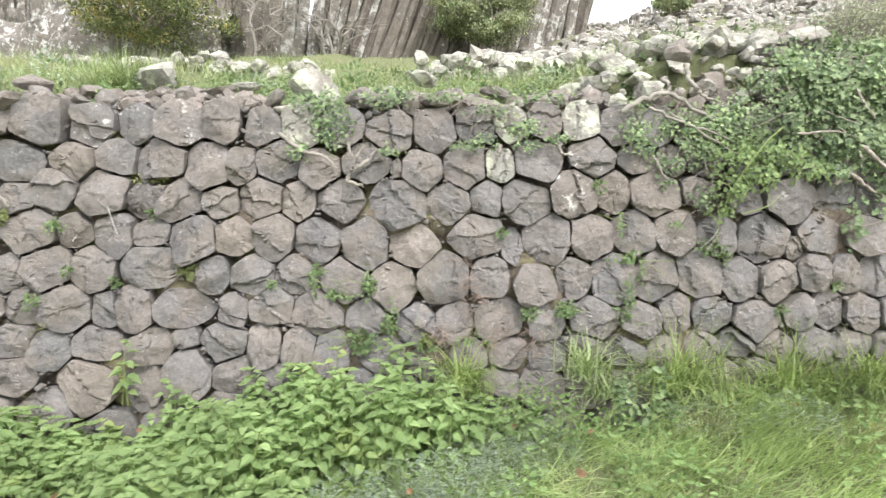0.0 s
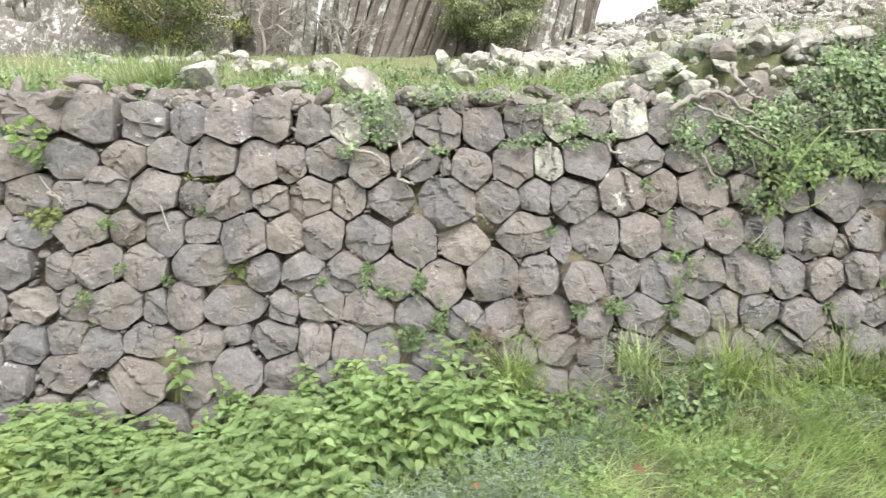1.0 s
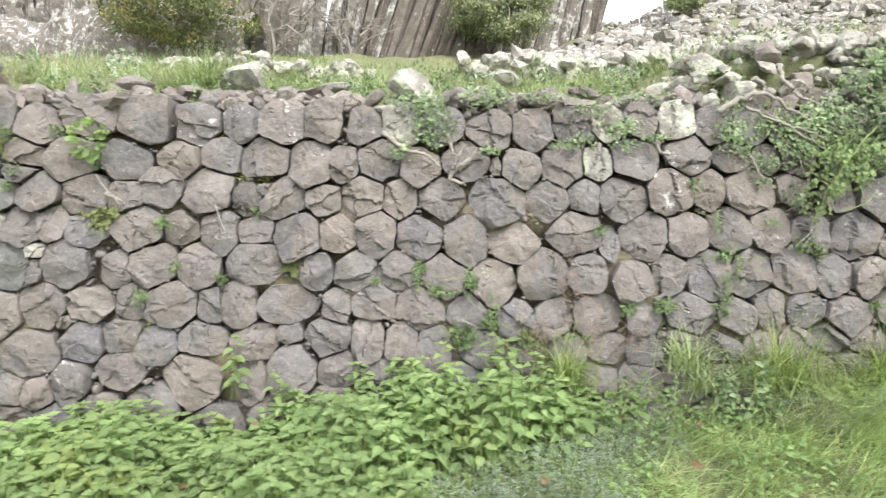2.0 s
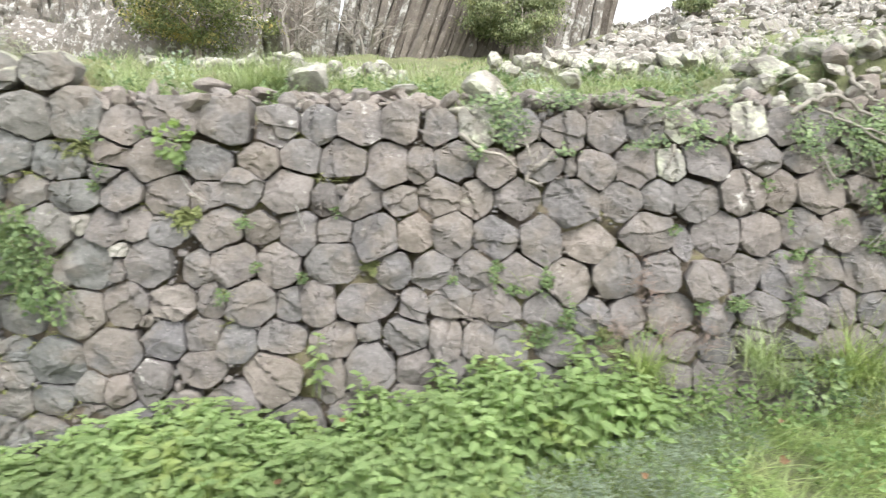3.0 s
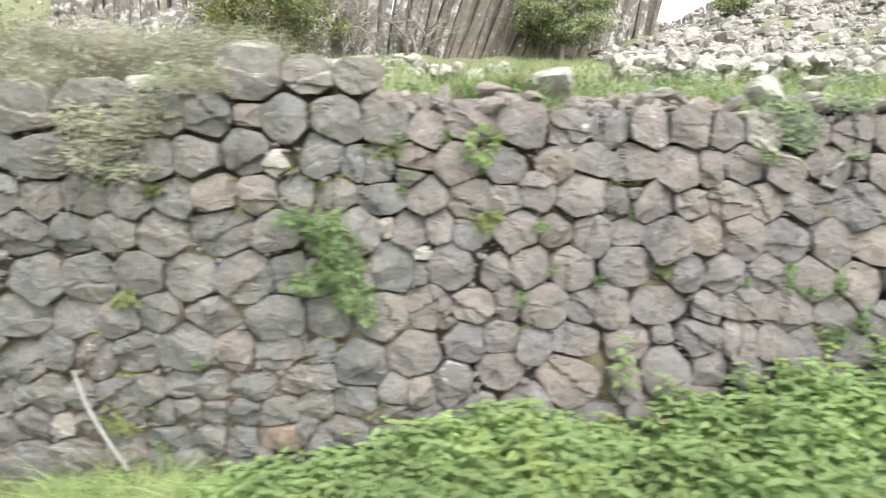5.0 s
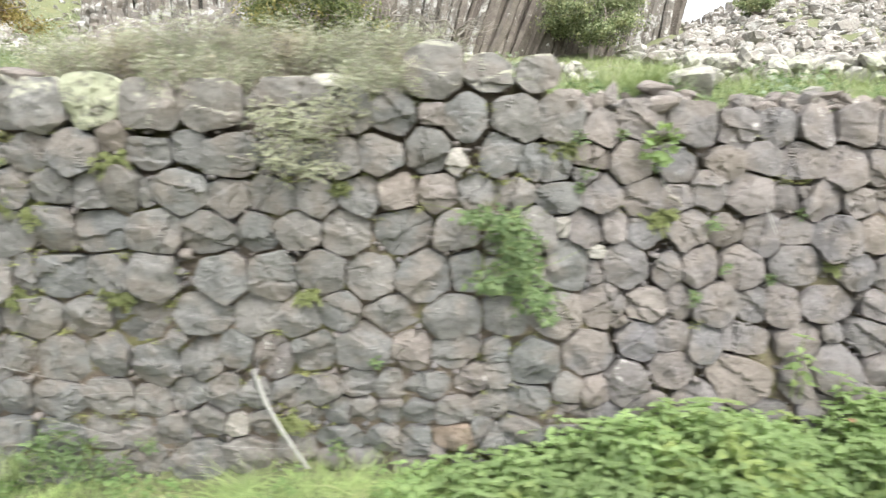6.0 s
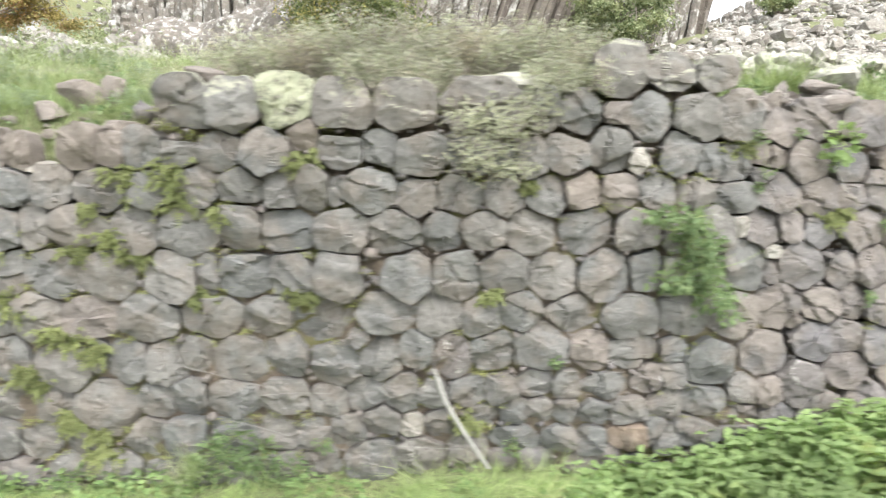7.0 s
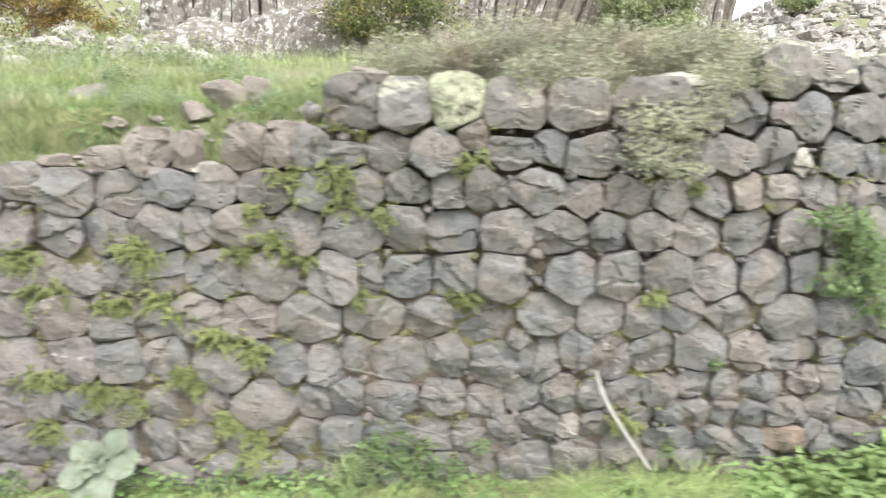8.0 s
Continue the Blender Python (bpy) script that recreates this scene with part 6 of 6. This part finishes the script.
# ---- trees and bushes up the slope ----
def tree(name, label, at, crown, trunk_high, clumps, material, leaf, seed, bark, per=150, trunk_r=.09, category="tree", splits=9):
    """A tapered trunk with limbs; the crown is many clumps of leaves round the limbs' ends, with gaps."""
    g = np.random.default_rng(seed)
    wood, leaves = Batch(), Batch()
    c0 = np.array([0, 0, trunk_high])
    wood.put(*tube(smooth_line([(0, 0, -.2), (.06, .02, trunk_high * .5), c0], 4), np.linspace(trunk_r, trunk_r * .7, 9), 8))
    ends = []
    for k in range(splits):
        d = g.normal(size=3)
        d[2] = abs(d[2]) * .8 + .15
        d /= np.linalg.norm(d)
        tip = c0 + d * np.array(crown) * g.uniform(.55, .85)
        mid = c0 + (tip - c0) * .5 + g.normal(0, .08, 3)
        wood.put(*tube(smooth_line([c0 * .9, mid, tip], 4), np.linspace(trunk_r * .5, trunk_r * .12, 9), 5))
        ends += [tip, mid]
    for k in range(clumps):
        d = g.normal(size=3)
        d /= np.linalg.norm(d)
        c = c0 + (0, 0, crown[2] * .35) + d * np.array(crown) * g.uniform(.45, 1.0) * (1 + .18 * math.sin(5 * d[0] + seed) * math.cos(4 * d[2]))
        c[2] = max(c[2], g.uniform(.35, .9))
        r = g.uniform(.13, .25) * min(crown)
        p = c + g.normal(size=(per, 3)) * r * (1.15, 1, .5)
        s = leaf * g.uniform(.6, 1.3, per)
        leaves.leaves(p, g.normal(size=(per, 3)) + (0, -.3, -.2), g.normal(size=(per, 3)) * .6 + d * .7 + (0, 0, .5), s, s * .55, SMALL_LEAF)
        e = ends[int(np.argmin([np.linalg.norm(c - q) for q in ends]))]
        wood.put(*tube([e, .5 * (e + c) + g.normal(0, .05, 3), c], [trunk_r * .14, trunk_r * .1, trunk_r * .04], 4))
    root = empty(name, at)
    tagged(root, label, category)
    part("trunk", wood.mesh("trunk", bark, True), root)
    part("crown", leaves.mesh("crown", material), root)
    return root


def bare_tree(at, high, seed, label):
    g = np.random.default_rng(seed)
    wood = Batch()

    def grow(p, d, length, r, level):
        bend = p + d * length * .5 + g.normal(0, .1, 3) * length
        tip = p + d * length + g.normal(0, .12, 3) * length
        wood.put(*tube(smooth_line([p, bend, tip], 3), np.linspace(r, r * .55, 7), 6 if level < 2 else 4))
        if level < 4:
            for _ in range(3 if level else 4):
                q = d + g.normal(0, .5, 3)
                q[2] = q[2] * .6 + .05
                q /= np.linalg.norm(q)
                grow(tip if g.uniform() < .55 else bend, q, length * g.uniform(.6, .85), r * .55, level + 1)

    for d in ((-.45, 0, .9), (.5, -.2, .85), (.05, .1, 1)):
        grow(np.array([0, 0, -.1]), np.array(d), high * .38, .075, 0)
    root = empty("bare_tree", at)
    tagged(root, label, "tree")
    part("branchwork", wood.mesh("branchwork", DEADWOOD, True), root)
    return root


def on_land(x, y):
    return (x, y, float(land(x, y)) - .05)


tree("yellowing_tree", "bushy tree with yellow-green autumn leaves by the outcrop", on_land(-6.8, 15.3), (1.75, 1.4, 1.15), 1.05, 60, YELLOW_TREE, .075, 41, BARK, 300)
tree("round_bush", "dense round dark green bush before the crag", on_land(1.3, 22.2), (1.6, 1.3, 1.1), 1.05, 62, DARK_BUSH, .1, 42, BARK, 260, category="bush")
tree("hillside_bush", "grey-green bush on the far hillside", on_land(10.2, 29.5), (1.0, .8, .8), .4, 24, DARK_BUSH, .16, 43, BARK, 80, category="bush")
tree("russet_tree", "small tree with orange-brown autumn leaves on the slope", on_land(-16.0, 16.6), (2.2, 1.5, .95), .9, 60, RUSSET_TREE, .07, 44, BARK, 300)
bare_tree(on_land(-6.05, 20.5), 3.0, 5, "leafless grey tree with spreading bare branches")
# added branchwork in place of white lichen splashes and twigs on the crag
bare_tree(on_land(-3.6, 21.3), 2.4, 9, "pale bare branchwork standing in for lichen splashes and twigs on the crag")


# ---- small things at the wall's foot ----
def strip(name, points, width, material, label, category, thick=.002):
    """A long thin leaf or straw: a slightly folded ribbon along a bent line."""
    p = smooth_line(points, 8)
    v, f = [], []
    n = len(p)
    for i in range(n):
        u = i / (n - 1)
        w = width * (.55 + .45 * min(1, 5 * u)) * (1 - .2 * u)
        v += [p[i] + (-w / 2, 0, 0), p[i] + (0, -thick, 0), p[i] + (w / 2, 0, 0), p[i] + (0, thick * .5, 0)]
    for i in range(n - 1):
        for k in range(4):
            a, b = 4 * i + k, 4 * i + (k + 1) % 4
            f.append((a, b, b + 4, a + 4))
    ob = new(name, mesh_of(name, np.array(v), np.array(f), material, True))
    return tagged(ob, label, category)


strip("withered_reed", [(-4.646, 3.081, 0.389), (-4.589, 3.059, 0.223), (-4.482, 3.020, 0.048), (-4.353, 2.991, -0.139)], .03, STRAW, "long bleached dry leaf blade leaning against the wall", "dry leaf")
strip("straw", [(-5.987, 3.064, 0.407), (-5.867, 3.064, 0.376), (-5.761, 3.064, 0.351)], .008, STRAW, "thin bleached dry stem caught on the wall stones", "dry stem")
strip("straw", [(-5.581, 3.065, 0.242), (-5.414, 3.065, 0.259), (-5.201, 3.065, 0.256)], .008, STRAW, "thin bleached dry stem caught on the wall stones", "dry stem")
strip("straw", [(-5.750, 3.066, 0.101), (-5.597, 3.068, 0.058), (-5.443, 3.070, 0.012)], .008, STRAW, "thin bleached dry stem caught on the wall stones", "dry stem")
strip("straw", [(-6.945, 3.051, 0.038), (-6.888, 3.049, -0.027), (-6.836, 3.046, -0.102)], .008, STRAW, "thin bleached dry stem caught on the wall stones", "dry stem")
strip("straw", [(-4.870, 3.082, -0.052), (-4.667, 3.089, -0.071), (-4.479, 3.095, -0.080)], .008, STRAW, "thin bleached dry stem caught on the wall stones", "dry stem")
strip("straw", [(-4.944, 3.066, 0.299), (-4.881, 3.070, 0.233), (-4.806, 3.072, 0.255)], .008, STRAW, "thin bleached dry stem caught on the wall stones", "dry stem")
strip("straw", [(-2.426, 3.356, 1.400), (-2.376, 3.350, 1.323), (-2.297, 3.350, 1.258)], .008, STRAW, "thin bleached dry stem caught on the wall stones", "dry stem")
strip("straw", [(-1.808, 3.397, 1.236), (-1.777, 3.379, 1.146), (-1.752, 3.368, 1.087)], .008, STRAW, "thin bleached dry stem caught on the wall stones", "dry stem")
strip("straw", [(1.389, 3.360, 1.011), (1.458, 3.374, 1.070), (1.489, 3.384, 1.115)], .008, STRAW, "thin bleached dry stem caught on the wall stones", "dry stem")


def rosette(at, radius, label):
    """A low rosette of broad felted leaves."""
    g = np.random.default_rng(77)
    root = empty("mullein", at)
    tagged(root, label, "plant")
    axis = Vector((.05, -.8, .6)).normalized()
    side = axis.orthogonal().normalized()
    over = axis.cross(side)
    for k in range(20):
        a = 2.4 * k + g.uniform(-.2, .2)
        b = Batch()
        size = radius * (1.0 if k < 7 else .72 - .03 * k) * g.uniform(.85, 1.1)
        rise = g.uniform(-.1, .3) if k < 7 else .3 + .09 * (k - 7)
        out = side * math.cos(a) + over * math.sin(a)
        b.leaves([tuple(axis * .006 * k + out * .02)], [tuple(out + axis * rise)], [tuple(axis - out * rise)], size, size * .72, MULLEIN_LEAF)
        part("leaf", b.mesh("leaf", MULLEIN, True), root)
    return root


ml_v, ml_f = [], []
for i in range(9):
    u = i / 8
    w = .5 * math.sin(math.pi * min(1, .05 + .95 * u ** 1.35)) ** .65 if i < 8 else .12
    for k in (-1, -.5, 0, .5, 1):
        ml_v.append((w * k, u, .06 * abs(k) + .08 * u * (1 - u) - .18 * max(0, u - .6) ** 1.3 + .05 * math.sin(9 * u + 4 * k) + .03 * math.sin(17 * u - 7 * k)))
for i in range(8):
    for k in range(4):
        a = 5 * i + k
        ml_f += [(a, a + 1, a + 6), (a, a + 6, a + 5)]
MULLEIN_LEAF = (np.array(ml_v), np.array(ml_f))
rosette((-7.24, 2.9, -0.06), .19, "pale grey-green felted mullein rosette at the wall foot")


def dead_leaf(at):
    b = Batch()
    a = R.uniform(0, 6.28)
    s = R.uniform(.035, .06)
    b.leaves([(0, 0, 0)], [(math.cos(a), math.sin(a), R.uniform(-.1, .4))], [(R.normal(0, .4), R.normal(0, .4) - .4, 1)], s, s * .7, NETTLE_LEAF)
    ob = new("dead_leaf", b.mesh("dead_leaf", RUSSET))
    ob.location = at
    return tagged(ob, "curled russet dead leaf lying on the greenery", "leaf", "dead leaves")


dead_leaf((-0.127, 2.323, 0.194))
dead_leaf((0.357, 2.966, 0.166))
dead_leaf((0.730, 2.874, 0.199))
dead_leaf((0.611, 2.655, 0.119))
dead_leaf((1.448, 2.753, 0.107))
dead_leaf((1.790, 2.991, 0.275))
dead_leaf((0.605, 2.650, 0.094))
dead_leaf((-1.489, 2.917, 0.169))
dead_leaf((-2.137, 2.863, 0.151))
dead_leaf((-2.199, 2.858, 0.140))
dead_leaf((-2.249, 2.846, 0.085))
dead_leaf((-2.319, 2.831, 0.016))
dead_leaf((-2.532, 2.931, 0.072))
dead_leaf((-2.310, 2.741, 0.072))
dead_leaf((-1.752, 2.632, -0.008))


def silver_clump(at, high):
    """A soft grey-green weed with many narrow leaves."""
    g = np.random.default_rng(int(R.integers(1 << 30)))
    b = Batch()
    n = 640
    a, r = g.uniform(0, 6.28, n), np.sqrt(g.uniform(0, 1, n)) * .2
    z = high * g.uniform(.25, 1, n) * (1 - .5 * (r / .2) ** 2)
    b.leaves(np.stack([r * np.cos(a), r * np.sin(a), z], 1), np.stack([np.cos(a) + g.normal(0, .5, n), np.sin(a) + g.normal(0, .5, n), g.uniform(-.1, .9, n)], 1),
             np.stack([g.normal(0, .3, n), g.normal(0, .3, n), np.ones(n)], 1), g.uniform(.018, .04, n), g.uniform(.003, .007, n), OVAL_LEAF)
    stalks = Batch()
    for k in range(24):
        q, w = g.uniform(0, 6.28), g.uniform(.02, .15)
        stalks.put(*tube([(w * .3 * math.cos(q), w * .3 * math.sin(q), 0), (w * math.cos(q), w * math.sin(q), high * .85)], [.002, .001], 4))
    root = empty("silver_weed", at)
    tagged(root, "soft silvery grey-green weed among the nettles", "plant", "silver weeds")
    tagged(part("foliage", b.mesh("foliage", SILVER), root), kind="stuff")
    tagged(part("stalk_tangle", stalks.mesh("stalk_tangle", STEM), root), kind="stuff")


for wx, wy, wh in ((-.55, 2.5, .26), (-.35, 2.45, .26), (-.15, 2.5, .26), (.05, 2.55, .24), (-.42, 2.62, .26), (-.2, 2.68, .26), (0, 2.72, .24), (.16, 2.68, .22), (-.62, 2.38, .24), (-.05, 2.4, .22), (.15, 2.45, .2), (.3, 2.85, .22), (.18, 2.95, .24), (.36, 3.02, .24), (.08, 2.85, .24), (.5, 2.98, .2), (-.8, 2.42, .22), (-1.0, 2.35, .22), (.25, 2.35, .18), (-.3, 2.3, .22), (1.35, 3.0, .18), (1.75, 2.95, .16)):
    silver_clump((wx, wy, float(land(wx, wy)) - .01), wh)

for wx, wy, wh in ((-7.2, 3.75, .14), (-6.7, 4.0, .16), (-7.6, 4.2, .16), (-6.4, 3.8, .13), (-7.9, 4.9, .2), (-6.9, 4.8, .18), (-8.6, 5.6, .22), (-7.4, 5.6, .2), (-6.2, 4.6, .16), (-8.2, 4.2, .18), (-9.5, 6.6, .25), (-8.4, 7.0, .25)):
    silver_clump((wx, wy, float(land(wx, wy)) - .01), wh)
for wx, wy in ((-7.0, 3.5), (-6.5, 3.55), (-7.5, 3.6), (-6.85, 4.4), (-7.8, 4.6), (-6.3, 4.2), (-7.3, 5.0), (-2.6, 3.9), (-1.6, 4.0), (-.6, 4.1), (.3, 4.0), (-2.1, 4.2), (-1.1, 4.3), (.7, 4.2)):
    herb((wx, wy, float(land(wx, wy)) + .06), .16, CLIMBER, "low leafy green weed in terrace grass", .04, 70, NETTLE_LEAF, "weed_clump")


herb((1.02, 3.1, .33), .15, IVY, "dark leafy dock-like weed against the wall foot", .045, 120, OVAL_LEAF, "weed_clump", .5)
for wx, wy in ((1.15, 3.85), (1.4, 3.95), (1.6, 3.8), (1.3, 4.15), (1.75, 4.05), (1.95, 4.1), (1.05, 4.1), (1.5, 4.3)):
    herb((wx, wy, float(land(wx, wy)) + .05), .14, CLIMBER, "low green weed among the stones of the bank", .026, 90, OVAL_LEAF, "weed_clump", .3)
for wx, wy, wz, wr in ((.34, 3.0, .26, .13), (.55, 3.06, .3, .12), (.66, 3.0, .2, .13), (.86, 3.04, .22, .13), (.42, 3.12, .3, .12), (.6, 3.08, .22, .13), (.3, 3.05, .2, .12), (.75, 3.02, .14, .14), (1.5, 3.05, .2, .12), (1.68, 3.1, .26, .1), (.5, 2.9, .1, .14), (1.25, 2.95, .12, .12)):
    herb((wx, wy, wz), wr, HERB, "low straggling weed with dry stalks at the wall foot", .026, 80, OVAL_LEAF, "weed_clump", .6)


def slope_scrub():
    """Low grey-green scrub in patches over the slope."""
    g = np.random.default_rng(88)
    b = Batch()
    for k in range(1000):
        x, y = g.uniform(-24, -7.2), 5.6 + 24 * g.uniform() ** 1.6
        if noise.noise(Vector((x * .45, y * .45, 3.0))) < -.02 or (x > -9.2 and y > 8):
            continue
        r = g.uniform(.15, .42)
        m = 70
        p = g.normal(size=(m, 3)) * (r, r, r * .5)
        p[:, 2] = np.abs(p[:, 2]) + float(land(x, y))
        size = g.uniform(.05, .1, m) * (.7 + .02 * y)
        b.leaves(p + (x, y, 0), g.normal(size=(m, 3)) + (0, 0, .6), g.normal(size=(m, 3)) + (0, -.5, .6), size, size * .4, SMALL_LEAF)
    ob = new("slope_scrub", b.mesh("slope_scrub", SCRUB))
    return tagged(ob, "low grey-green scrub in patches over the stony slope", "scrub", kind="stuff")


slope_scrub()


def root_mat(at, radius):
    """Fine dry roots matted over the joints."""
    g = np.random.default_rng(int(R.integers(1 << 30)))
    b = Batch()
    for k in range(36):
        p = g.normal(0, .3, 3) * radius * (.6, .04, 1)
        d = g.normal(0, .25, 3) * radius * (1, .1, 1)
        b.put(*tube(smooth_line([p, p + d * .5 + g.normal(0, .015, 3) * (1, .4, 1), p + d], 3), np.linspace(.0022, .001, 7), 3))
    ob = new("root_mat", b.mesh("root_mat", ROOT))
    ob.location = (at[0], at[1] - .03, at[2])
    return tagged(ob, "mat of fine reddish dry roots over the stones", "roots", kind="stuff")


root_mat((0.14, 3.37, 0.85), 0.20)
root_mat((0.16, 3.33, 0.70), 0.20)
root_mat((0.29, 3.30, 0.54), 0.22)
root_mat((0.48, 3.29, 0.49), 0.20)
root_mat((1.91, 3.23, 0.26), 0.15)
root_mat((-0.01, 3.30, 0.55), 0.15)

g = np.random.default_rng(17)
for k in range(20):
    wx = float(g.uniform(-2.9, 1.0))
    wy = float(wall_y(wx, 1.8) + g.uniform(.3, .9))
    herb((wx, wy, float(land(wx, wy)) + .04), float(g.uniform(.1, .18)), CLIMBER if k % 3 == 0 else IVY, "low dark green weeds behind the wall top", .026, 90, NETTLE_LEAF if k % 2 else OVAL_LEAF, "weed_clump", .2)
for k in range(24):
    wx = float(g.uniform(-4.2, 1.5))
    wy = float(wall_y(wx, 1.8) + g.uniform(.9, 2.8))
    herb((wx, wy, float(land(wx, wy)) + .05), float(g.uniform(.16, .28)), CLIMBER if k % 3 else SILVER, "low grey-green weeds in terrace grass", .038, 110, NETTLE_LEAF if k % 2 else OVAL_LEAF, "weed_clump", .2)
